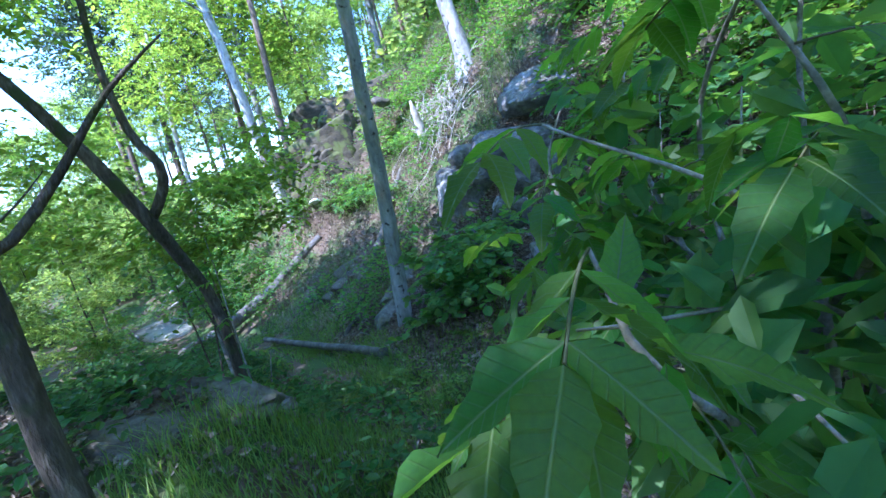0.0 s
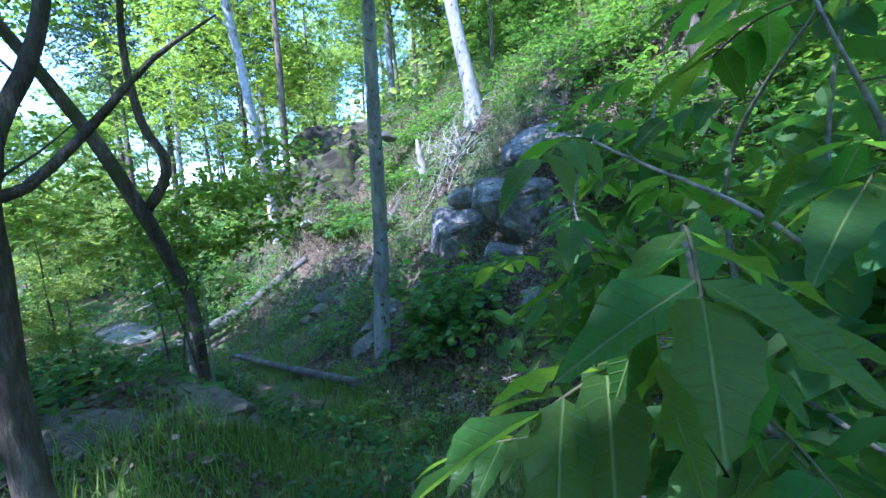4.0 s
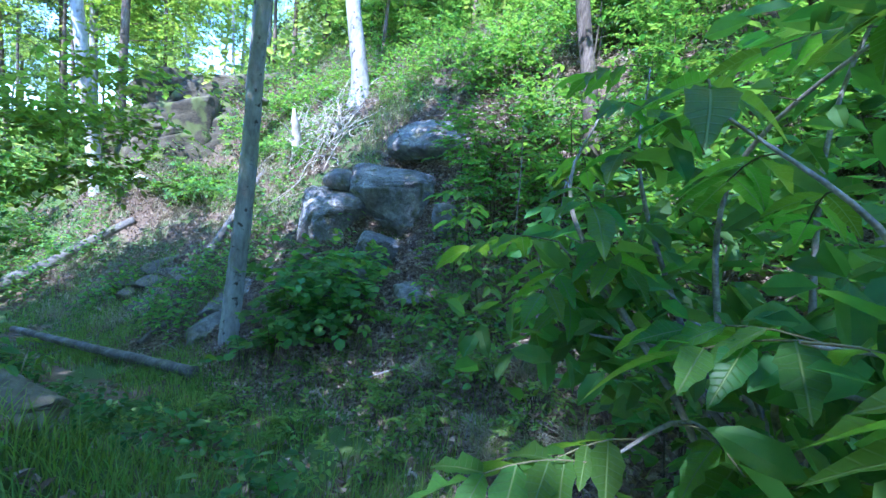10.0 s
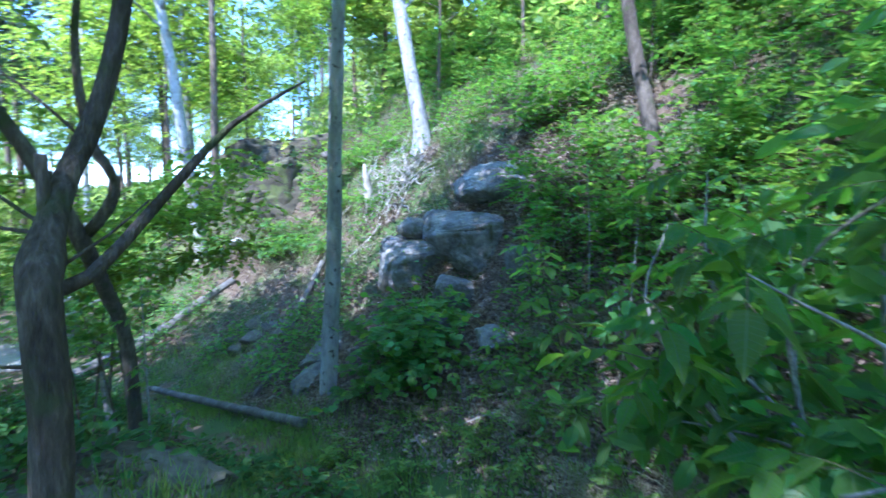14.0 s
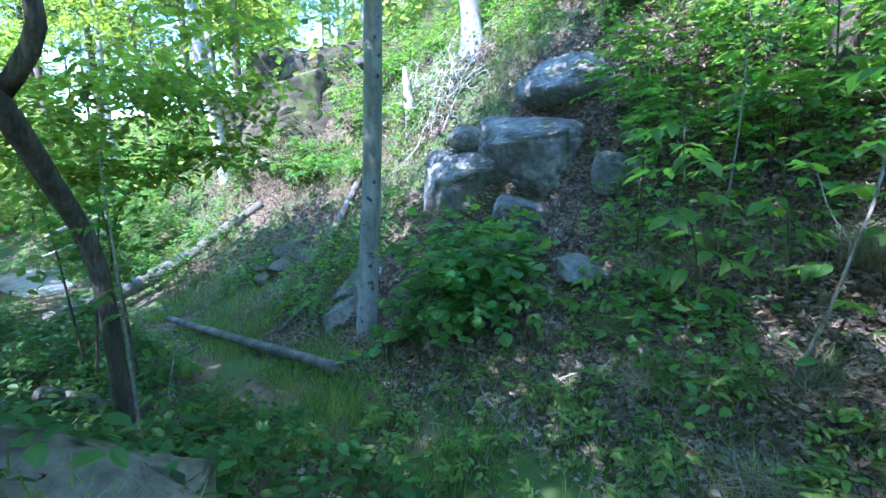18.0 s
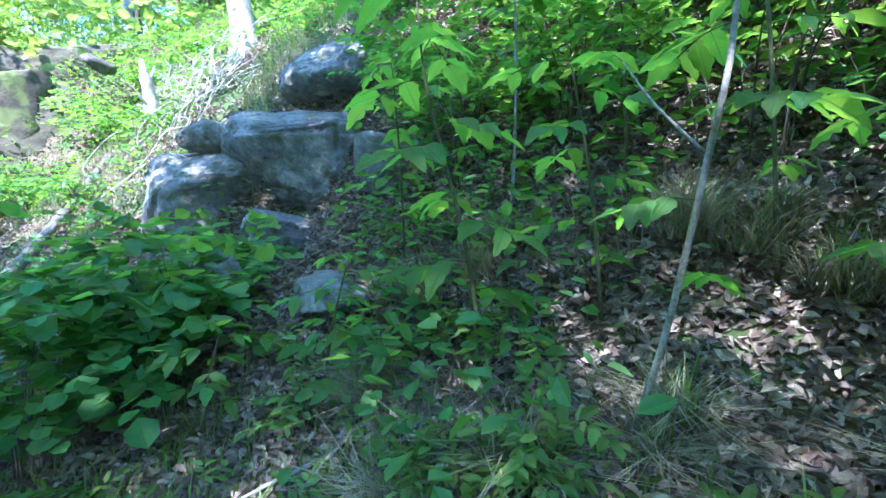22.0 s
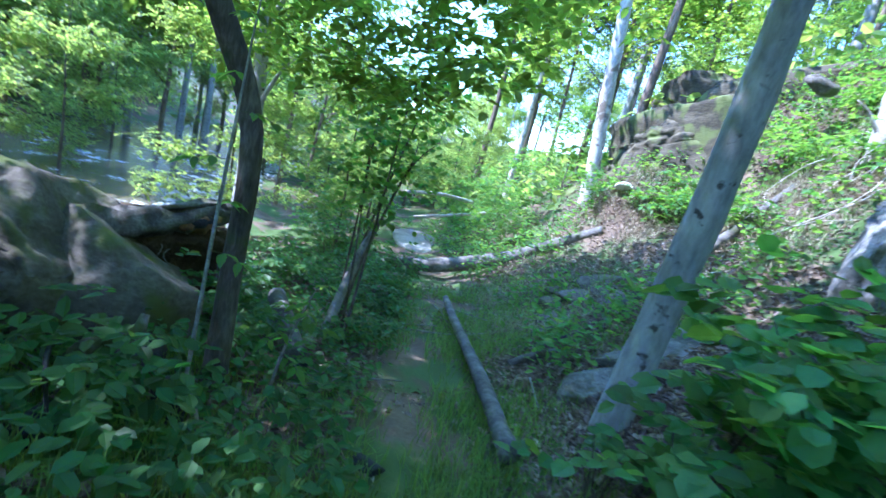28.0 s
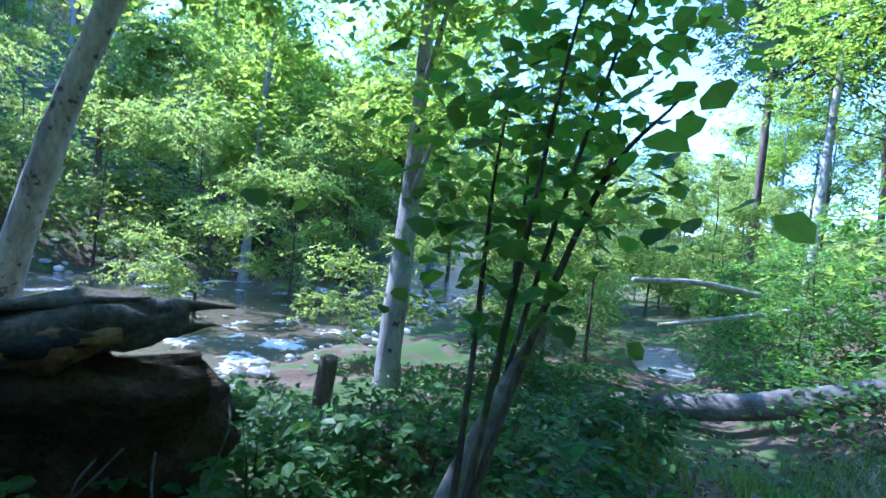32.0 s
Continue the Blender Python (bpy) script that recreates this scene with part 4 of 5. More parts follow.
KINDS = {
    "broad": (wild_tree(101, 13, 0.17, M_BARK_BROWN, L_FAR, 0.25, 0.32, 9000, 0.26), "tall broadleaf tree with a light green crown"),
    "tall": (wild_tree(102, 16, 0.19, M_BARK_GREY, L_CROWN, 0.35, 0.25, 8000, 0.25), "tall grey-stemmed tree with a bright crown"),
    "small": (wild_tree(103, 6.5, 0.06, M_BARK_DARK, L_FAR, 0.12, 0.4, 7000, 0.14), "small leafy understorey tree with thin stem"),
    "pale": (wild_tree(104, 14, 0.15, M_BARK_PALE, L_CROWN, 0.45, 0.24, 5000, 0.2), "pale-stemmed tree with a thin crown"),
    "pine": (wild_tree(105, 17, 0.17, M_BARK_BROWN, L_PINE, 0.45, 0.2, 9000, 0.2, 0.02, 16), "tall pine with a ragged blue-green crown"),
    "bushy": (wild_tree(106, 2.6, 0.022, M_BARK_DARK, L_SHRUB, 0.05, 0.5, 3600, 0.085, 0.04, 14), "low leafy bush with thin dark stems"),
    "canopy": (wild_tree(107, 10.5, 0.16, M_BARK_GREY, L_CROWN, 0.5, 0.42, 6000, 0.15, 0.03, 14), "added out-of-view shade tree with a dense canopy"),
    "lacy": (wild_tree(108, 9.5, 0.085, M_BARK_BROWN, L_CROWN, 0.3, 0.36, 9000, 0.115, 0.05, 15), "slim tree with thin layered yellow-green foliage"),
}
rf = np.random.RandomState(5)
PLACES = [("pine", -9.5, 23, 1.0), ("pine", -8.3, 25, 1.1), ("pine", -11.5, 27, 1.05), ("pale", -6.2, 19.5, 0.9), ("pine", -4.2, 23, 1.0), ("tall", -2.8, 20, 0.9), ("tall", -13, 19, 0.9), ("pale", -10.5, 18, 0.7), ("tall", 2.6, 18, 0.85), ("broad", 4.6, 17.5, 0.8), ("tall", 6.8, 15.5, 0.8), ("broad", -16, 24, 0.9)]
PLACES += [("lacy", -3.2, 17.4, 1.0), ("lacy", -12.5, 15, 1.0), ("lacy", -0.6, 19, 1.0), ("lacy", 2.8, 17.2, 0.9), ("lacy", -5.2, 20.5, 1.1), ("lacy", -11, 12.5, 1.0), ("lacy", 5.4, 13.2, 0.75), ("lacy", 7.6, 11.6, 0.7), ("lacy", 8.4, 6.4, 0.7), ("lacy", 7.2, 4.6, 0.65)]
for i in range(40):  # the ridge above the boulders
    PLACES.append((("broad", "tall", "small", "tall")[i % 4], rf.uniform(5, 34), rf.uniform(8, 44), rf.uniform(0.7, 1.05)))
for i in range(80):  # beyond the river
    PLACES.append((("broad", "broad", "tall", "small")[i % 4], rf.uniform(-60, -19), rf.uniform(-22, 30), rf.uniform(0.75, 1.1)))
for i in range(60):  # down the valley
    PLACES.append((("pine", "broad", "tall", "pale", "broad")[i % 5], rf.uniform(-60, 12), rf.uniform(28, 85), rf.uniform(0.85, 1.2)))
for i in range(8):  # behind the start
    PLACES.append((("broad", "tall", "small")[i % 3], rf.uniform(-14, 16), rf.uniform(-24, -11), rf.uniform(0.8, 1.1)))
# added trees, trunks out of view, placed to keep sun off the near ground
for x, y, s in ((-2.2, -2.8, 0.85), (-0.8, -3.9, 0.9), (-5.4, -0.8, 0.9), (-5.3, 3.3, 1.0), (-7.8, 2.4, 1.0), (4.6, 0.4, 0.72), (5.8, -1.2, 0.8), (-4.9, 1.7, 1.0)):
    PLACES.append(("canopy", x, y, s))
PLACES = [p for p in PLACES if p[0] == "pine" or not (-0.9 < math.atan2(p[1] + 0.5, p[2] - 5.2) < -0.6 and p[2] > 16)]  # the valley lies open over the trail
for i in range(46):  # low trees along the valley floor
    a, r = rf.uniform(-0.95, -0.4), rf.uniform(17, 55)
    PLACES.append(("small", -0.5 + r * math.sin(a), 5.2 + r * math.cos(a), rf.uniform(0.5, 0.85)))
forest(KINDS, PLACES, "forest trees")
BUSHES = [("small", -6.3, 10.6, 0.6), ("small", -7.6, 8.5, 0.62), ("small", -12.5, 5.5, 0.75), ("small", -14.5, 8, 0.8), ("bushy", -3.6, 12.9, 0.7), ("bushy", -4.0, 14.2, 0.9), ("bushy", -2.9, 15.6, 1.0), ("bushy", -6.8, 16.6, 0.9), ("bushy", -5.6, 9.8, 0.6), ("bushy", -9.0, 15.2, 0.9), ("small", -7.0, 12.4, 0.7), ("small", -20, 6, 0.9), ("small", -22, 0, 0.9), ("small", -21, 12, 0.9), ("small", -19, 18, 0.9)]
for i in range(26):
    BUSHES.append(("bushy", rf.uniform(5.2, 10.5), rf.uniform(-3.5, 5.5), rf.uniform(0.6, 1.0)))
for i in range(60):
    BUSHES.append(("bushy", rf.uniform(4.8, 14), rf.uniform(1.0, 17), rf.uniform(0.5, 0.95)))
forest({"small": KINDS["small"], "bushy": KINDS["bushy"]}, BUSHES, "understorey bushes")


# ---- logs and dead wood ----
M_GREYLOG = material("grey_decaying_log", [(0.05, 0.047, 0.043), (0.12, 0.115, 0.108), (0.24, 0.23, 0.22)], 6, 0.95, 0.8, 40, stretch=(0.5, 1, 1), spots=((0.07, 0.08, 0.04), 4, 0.44, 0.15))


def log(name, label, pts, mat, sides=12, rough=0.07, group="", category="log", twigs=()):
    top = thing(name, label, category, pts[0][:3], group)
    o = np.array([*pts[0][:3], 0])
    part("stem", limb_mesh("stem", [[tuple(np.array(p) - o) for p in pts]], mat, sides, 0.1, rough), top)
    for tw in twigs:
        part("branch_stub", limb_mesh("branch_stub", [[tuple(np.array(p) - o) for p in tw]], mat, 7, 0.06, rough), top)
    return top


log("trail_log", "thin grey pole lying along the trail", [(0.5, 5.1, 0.3, 0.07), (-0.3, 6.3, 0.12, 0.066), (-1.2, 7.5, -0.02, 0.06), (-2.05, 8.7, -0.16, 0.05)], M_GREYLOG)
log("long_log", "long pale fallen trunk across the trail edge", [(-4.5, 10.2, -0.5, 0.12), (-3.5, 10.9, -0.26, 0.155), (-2.5, 11.6, 0.18, 0.15), (-1.7, 12.05, 0.72, 0.13), (-0.75, 12.1, 1.38, 0.09)], M_GREYLOG, 14)
log("cross_log", "bleached trunk hung across the trail", [(-4.0, 9.7, 1.15, 0.03), (-4.2, 11.4, 1.15, 0.04), (-4.5, 13.5, 1.0, 0.05)], M_BLEACHED)
log("cross_log", "bleached thin trunk below another", [(-5.2, 12.0, 0.35, 0.035), (-4.6, 13.0, 0.6, 0.04), (-4.2, 13.9, 0.8, 0.05)], M_BLEACHED)
log("cut_log", "cut log lying among ground plants", [(-1.3, 5.0, 0.1, 0.1), (-1.75, 5.25, 0.13, 0.1), (-2.4, 5.65, 0.15, 0.09)], M_GREYLOG, 14)
log("leaning_pole", "broken pole leaning in a sapling", [(-1.75, 5.75, 0.0, 0.055), (-1.9, 6.05, 0.35, 0.05), (-2.08, 6.45, 0.77, 0.04), (-2.2, 6.75, 1.05, 0.025)], M_DEADWOOD)
hollow = log("hollow_log", "rotten hollow log with a splintered tip", [(-2.5, 3.6, 0.8, 0.12), (-2.6, 4.3, 0.84, 0.13), (-2.64, 4.64, 0.87, 0.125), (-2.69, 4.9, 0.9, 0.115), (-2.72, 5.1, 0.92, 0.1), (-2.73, 5.2, 0.93, 0.07), (-2.735, 5.24, 0.935, 0.03)], M_DARKLOG, 20, 0.38, twigs=([(-2.7, 5.12, 0.99, 0.04), (-2.73, 5.28, 0.985, 0.022), (-2.75, 5.42, 0.975, 0.004)], [(-2.68, 5.14, 0.9, 0.035), (-2.71, 5.26, 0.9, 0.018), (-2.72, 5.35, 0.905, 0.004)], [(-2.62, 4.5, 0.97, 0.03), (-2.64, 4.85, 1.01, 0.02), (-2.7, 5.1, 1.02, 0.005)]))
part("opening", limb_mesh("opening", [[(-0.02, 1.0, 0.05, 0.03), (-0.06, 1.13, 0.06, 0.07), (-0.09, 1.27, 0.075, 0.075), (-0.12, 1.42, 0.09, 0.03)]], M_ROTWOOD, 12, 0.04, 0.35), hollow, "orange rotten opening")
# solid black core that paints the shade inside the log
part("hole", limb_mesh("hole", [[(0.0, 1.09, 0.07, 0.012), (-0.02, 1.18, 0.075, 0.04), (-0.04, 1.27, 0.085, 0.042), (-0.07, 1.35, 0.095, 0.012)]], M_CHAR_AND_HOLE_SHADE, 10, 0.04, 0.2), hollow, "black core for the shade inside")
# solid bank whose dark colour stands for the shaded gap under the log
bank = thing("earth_bank", "earth bank with hanging roots, coloured dark for the shaded undercut", "earth bank", (-2.9, 4.4, -0.1))
soil = part("soil", rock_mesh("soil", (2.3, 0.9, 1.05), M_SHADE_EARTH, 93, 3, 0.3, 5, 1.0, 0.6), bank, "soil coloured dark as in shade")
soil.matrix_local = pose(0, 0, 0, 0, 0, 98)
rh = np.random.RandomState(61)
for k in range(8):
    y = rh.uniform(-0.8, 1.1)
    z = rh.uniform(0.45, 0.85)
    part("root", limb_mesh("root", [[(0.3, y, z, 0.006), (0.44, y + 0.08 * rh.randn(), z - 0.05, 0.005), (0.46 + 0.05 * rh.randn(), y + 0.15 * rh.randn(), z - rh.uniform(0.15, 0.45), 0.002)]], M_DARKLOG, 6, 0.05, 0.1), bank)
boulder("root_boulder", "dark mossy boulder with exposed roots", (1.5, 1.3, 1.35), -2.5, 3.5, -0.1, M_MOSSROCK, 97, (0, 5, 60), 8, 0.16, 5)
log("curved_root", "thick dark curved root below a mossy boulder", [(-0.93, 3.02, 0.55, 0.045), (-0.98, 3.24, 0.62, 0.05), (-1.02, 3.42, 0.74, 0.05), (-0.96, 3.56, 0.76, 0.04), (-0.98, 3.62, 0.88, 0.02)], M_DARKLOG, 10, 0.12, category="root")
log("pale_root", "thin pale bent root below a tree", [(-0.85, 3.5, 0.72, 0.012), (-0.75, 3.62, 0.64, 0.013), (-0.66, 3.72, 0.56, 0.011), (-0.6, 3.72, 0.38, 0.008), (-0.58, 3.74, 0.2, 0.006)], M_DEADWOOD, 8, category="root")
log("slope_log", "thin grey trunk leaning up the slope", [(0.35, 8.35, 0.62, 0.085), (1.08, 9.75, 1.62, 0.075), (1.9, 10.8, 2.9, 0.055)], M_GREYLOG)
for (x0, y0), (x1, y1), r, h in (((-0.49, 7.49), (-0.05, 8.07), 0.030, 0.06), ((-0.19, 6.83), (0.15, 7.19), 0.045, 0.06), ((-0.30, 7.21), (0.32, 7.75), 0.020, 0.06)):
    log("dark_stick", "dark rotting stick lying on dead leaves", [(*on_ground(x0, y0, r), r), (*on_ground((x0 + x1) / 2, (y0 + y1) / 2, r + h), r * 0.95), (*on_ground(x1, y1, r + h), r * 0.7)], M_DARKLOG, 9, group="dark sticks", category="stick")
rk = np.random.RandomState(44)
for k in range(34):
    x, y = (rk.uniform(-1.6, 1.4), rk.uniform(6.3, 9.6)) if k < 18 else (rk.uniform(1.2, 4.0), rk.uniform(2.0, 6.0)) if k < 26 else (rk.uniform(-3.0, -0.9), rk.uniform(4.8, 8.0))
    a, ln = rk.uniform(0, 6.28), rk.uniform(0.4, 1.2)
    pts = []
    for u in (0.0, 0.5, 1.0):
        qx, qy = x + u * ln * math.cos(a + 0.2 * u), y + u * ln * math.sin(a + 0.2 * u)
        pts.append((*on_ground(qx, qy, 0.02 + rk.uniform(0, 0.12) * u), 0.012 - 0.007 * u))
    log("fallen_stick", "thin grey fallen stick on dead leaves", pts, M_DEADWOOD, 6, group="fallen sticks", category="stick")
boulder("dark_chunk", "dark wet chunk of wood on the trail", (0.2, 0.12, 0.07), -0.05, 4.4, 0.2, M_CHAR_AND_HOLE_SHADE, 98, (0, 0, 10), 5, 0.1, 3, category="wood chunk")
boulder("sand_bar", "pale sandy hump on the sunny trail", (3.4, 1.7, 0.26), -6.5, 14.6, -0.93, M_SAND, 99, (3, 0, -48), 0, 0.03, 4, category="sand")
log("charred_log", "charred dark log lying below the crooked tree", [(*on_ground(-1.5, 3.95, 0.1), 0.1), (*on_ground(-1.1, 3.6, 0.1), 0.11), (*on_ground(-0.72, 3.25, 0.07), 0.09), (*on_ground(-0.55, 3.05, 0.05), 0.05)], M_CHAR_AND_HOLE_SHADE, 14, 0.2, twigs=([(*on_ground(-1.3, 3.7, 0.22), 0.016), (*on_ground(-0.9, 3.25, 0.25), 0.012), (*on_ground(-0.5, 3.1, 0.1), 0.006)],))
log("black_stump", "charred black stump at a trunk's foot", [(-0.9, 3.75, 0.0, 0.12), (-0.88, 3.75, 0.3, 0.09), (-0.92, 3.74, 0.52, 0.07)], M_CHAR_AND_HOLE_SHADE, category="stump")
log("river_stub", "broken brown stump on the river bank", [(-4.6, 6.4, -0.7, 0.1), (-4.6, 6.4, -0.2, 0.085), (-4.56, 6.42, 0.2, 0.08)], M_BARK_BROWN, category="stump")
log("pale_stump", "bleached broken snag with splintered top on the slope", [(2.5, 10.3, 3.1, 0.13), (2.44, 10.22, 3.7, 0.1), (2.38, 10.18, 4.05, 0.075), (2.33, 10.16, 4.32, 0.03)], M_BLEACHED, 12, 0.16, category="stump", twigs=([(2.4, 10.2, 3.9, 0.035), (2.48, 10.16, 4.15, 0.022), (2.5, 10.14, 4.24, 0.004)], [(2.42, 10.2, 3.6, 0.03), (2.2, 10.1, 3.85, 0.018), (2.05, 10.05, 3.95, 0.004)]))
rb = np.random.RandomState(12)
for i in range(95):  # the brush pile around the snag
    x, y = 3.05 + rb.randn() * 0.32, 10.15 + rb.randn() * 0.55
    z = float(height(np.array([x]), np.array([y]))[0])
    a, ln, up = rb.choice((1.57, 4.71)) + rb.uniform(-0.9, 0.9), rb.uniform(0.4, 1.2), rb.uniform(0.0, 0.5)
    pts = []
    for k, u in enumerate((0, 0.3, 0.6, 0.85, 1.0)):
        a += rb.uniform(-0.35, 0.35)
        qx, qy = x + u * ln * math.cos(a), y + u * ln * math.sin(a)
        pts.append((qx, qy, float(height(np.array([qx]), np.array([qy]))[0]) + 0.03 + up * math.sin(2.2 * u) + 0.05 * rb.rand(), 0.011 - 0.008 * u))
    twigs = [[pts[k][:3] + (0.006,), (pts[k][0] + 0.2 * rb.randn(), pts[k][1] + 0.2 * rb.randn(), pts[k][2] + 0.16 * rb.rand(), 0.003)] for k in (1, 2, 3)] if i % 2 == 0 else ()
    log("dead_branch", "bleached dead branch in a brush pile", pts, M_BLEACHED, 6, group="brush pile", category="branch", twigs=twigs)


# ---- ground cover ----
def scatter(n, x0, x1, y0, y1, rng, keep):
    x, y = rng.uniform(x0, x1, n), rng.uniform(y0, y1, n)
    d, _ = trail_of(x, y)
    m = keep(x, y, d)
    x, y = x[m], y[m]
    return np.stack([x, y, height(x, y)], 1)


rg = np.random.RandomState(21)
clump = lambda x, y, s, o: np.sin(s * x + o) * np.sin(s * y * 0.9 + 1.7 * o) + 0.5 * np.sin(2.3 * s * x - 1.9 * s * y + o)
pl = np.concatenate([scatter(110000, -2.5, 7.5, 0.6, 16, rg, lambda x, y, d: (d > 0.25) & (rg.rand(len(x)) < np.clip(d * 0.5 - 0.1, 0, 1))), scatter(150000, -1.0, 5.5, 0.4, 7.5, rg, lambda x, y, d: (d > 0.15) & (rg.rand(len(x)) < np.clip((d - 0.45) * 0.7, 0, 1)))])
pl = np.concatenate([pl, scatter(26000, -4.5, 1.0, 1.0, 9.5, rg, lambda x, y, d: (d < -0.4) & (d > -4) & (clump(x, y, 1.5, 0.2) < 0.4))])
pl = np.concatenate([pl, scatter(30000, -3.5, 2.5, 0.0, 11, rg, lambda x, y, d: (np.abs(d) < 0.6) & (clump(x, y, 2.2, 0.9) > -0.1) & (rg.rand(len(x)) < 0.45))])
pl[:, 2] += rg.uniform(0.0, 0.035, len(pl))
v, q = leaf_blades(pl, rg.randn(len(pl), 3) * (1, 1, 0.4), np.array([0, 0, 0.7]) + 0.6 * rg.randn(len(pl), 3), rg.uniform(0.03, 0.08, len(pl)), rg.uniform(0.3, 0.65, len(pl))[:, None, None], 2.8)
solid("leaf_litter", mesh_of("leaf_litter", v, q, M_LITTER, False), "brown dead oak leaves on the slope", "leaf litter", kind="stuff")
pg = scatter(130000, -3.5, 3.5, -1, 9.5, rg, lambda x, y, d: (np.abs(d) < 1.7) & ((d < 0.35) | (x < 0.6) | (rg.rand(len(x)) < 0.3)) & (clump(x, y, 1.6, 0.4) + rg.randn(len(x)) * 0.4 > np.clip((y - 4.6) * 0.4, -0.25, 0.25)) & (np.abs(d + 0.1) > 0.3 * np.clip((y - 3.0) / 2.5, 0, 1) * rg.uniform(0.1, 1.4, len(x))))
v, q = blades(pg, 0.16, 0.6, 0.004, rg)
solid("trail_grass", mesh_of("trail_grass", v, q, L_GRASS, False), "short green grass on the trail", "grass", kind="stuff")
ph = scatter(8500, -6, 1.2, -1, 12, rg, lambda x, y, d: (d < -0.35) & (clump(x, y, 1.3, 2.0) > -0.5))
v, q = leaves(np.repeat(ph, 4, 0) + np.concatenate([rg.randn(len(ph) * 4, 2) * 0.06, rg.uniform(0.04, 0.28, (len(ph) * 4, 1))], 1), 0.085, 0.6, 0.15, 0.7, rg)
solid("ground_plants", mesh_of("ground_plants", v, q, L_HERB, False), "low leafy ground plants beside the trail", "ground plants", kind="stuff")
pw = scatter(40000, -8, 16, 0.5, 26, rg, lambda x, y, d: (d > 0.9) & (clump(x, y, 0.9, 1.0) + 0.05 * (y - 5) + 0.04 * d > 0.3 + 0.3 * ((d < 4) & (y > 5.5) & (y < 13) & (x < 2.4))))
v, q = leaves(np.repeat(pw, 4, 0) + np.concatenate([rg.randn(len(pw) * 4, 2) * 0.1, rg.uniform(0.05, 0.5, (len(pw) * 4, 1))], 1), 0.1, 0.55, 0.15, 0.6, rg)
solid("slope_plants", mesh_of("slope_plants", v, q, L_SHRUB, False), "patchy green undergrowth on the hillside", "undergrowth", kind="stuff")
pr = scatter(9000, -26, -4, -12, 30, rg, lambda x, y, d: ((d < -5.0) & (d > -8.2)) | ((d < -15.5) & (d > -19.5)))
solid_parts = [rock_mesh("s", (1, 1, 0.6), M_PEBBLE, s, 5, 0.1, 1) for s in range(1)]
base = np.array([p.co[:] for p in solid_parts[0].vertices])
tri = np.array([p.vertices[:] for p in solid_parts[0].polygons])
sc = 0.05 + 0.3 * rg.rand(len(pr)) ** 3
v = (pr[:, None] + base[None] * sc[:, None, None] * rg.uniform(0.7, 1.4, (len(pr), 1, 3))).reshape(-1, 3)
solid("river_stones", mesh_of("river_stones", v, (tri[None] + (np.arange(len(pr)) * len(base))[:, None, None]).reshape(-1, 3), M_PEBBLE, False), "pale rounded stones along the river", "stones", kind="stuff")
pf = np.concatenate([scatter(30000, -45, 45, 14, 80, rg, lambda x, y, d: (d > 2.0) | (d < -19)), scatter(14000, -60, -16, -30, 40, rg, lambda x, y, d: d < -18.5), scatter(8000, -20, 30, -30, -5, rg, lambda x, y, d: np.abs(d) > 1.5), scatter(9000, 7, 40, -10, 16, rg, lambda x, y, d: d > 6)])
v, q = leaves(np.repeat(pf, 3, 0) + np.concatenate([rg.randn(len(pf) * 3, 2) * 0.35, rg.uniform(0.1, 1.5, (len(pf) * 3, 1))], 1), 0.3, 0.6, 0.15, 0.5, rg)
solid("woodland_undergrowth", mesh_of("woodland_undergrowth", v, q, L_FAR, False), "green undergrowth across the distant wooded slopes", "undergrowth", kind="stuff")
pd = scatter(36000, -3, 8, 7, 18, rg, lambda x, y, d: (d > 0.6) & (clump(x, y, 1.1, 3.0) > 0.45))
v, q = blades(pd, 0.28, 0.8, 0.004, rg)
solid("hill_grass", mesh_of("hill_grass", v, q, L_GRASS, False), "tall pale green grass on the sunny slope", "grass", kind="stuff")
ps = scatter(3500, 2.3, 6, 0.8, 5, rg, lambda x, y, d: (d > 1.0) & (clump(x, y, 2.1, 0.7) > 0.35))
v, q = blades(ps, 0.3, 1.5, 0.003, rg)
pe = scatter(70000, -2, 8, 8, 18, rg, lambda x, y, d: (d > 0.8) & (clump(x, y, 1.3, 5.0) > 0.2))
v2, q2 = blades(pe, 0.2, 1.0, 0.004, rg)
solid("straw_grass", mesh_of("straw_grass", v2, q2, L_DRYGRASS, False), "dry straw-coloured grass on the sunny slope", "grass", kind="stuff")
solid("dry_grass", mesh_of("dry_grass", v, q, L_DRYGRASS, False), "hanging tufts of dry straw grass", "grass", kind="stuff")

# dead leaves, moss plants and sticks on the mossy hump
rm = np.random.RandomState(71)
top_points = np.array([(mound.matrix_world @ p.co)[:] for p in mound.data.vertices if p.normal.z > 0.35])
pick = top_points[rm.randint(0, len(top_points), 5200)] + np.array([0, 0, 0.006])
v, q = leaf_blades(pick, rm.randn(5200, 3) * (1, 1, 0.3), np.array([0, 0, 0.8]) + 0.5 * rm.randn(5200, 3), rm.uniform(0.03, 0.08, 5200), 0.5, 2.4)
solid("hump_litter", mesh_of("hump_litter", v, q, M_LITTER, False), "brown dead leaves on the mossy hump", "leaf litter", kind="stuff")
pick = top_points[rm.randint(0, len(top_points), 3600)]
pick = pick[(clump(pick[:, 0], pick[:, 1], 3.0, 0.3) > 0.1)]
v, q = leaves(np.repeat(pick, 3, 0) + np.concatenate([rm.randn(len(pick) * 3, 2) * 0.03, rm.uniform(0.02, 0.12, (len(pick) * 3, 1))], 1), 0.06, 0.6, 0.15, 0.7, rm)
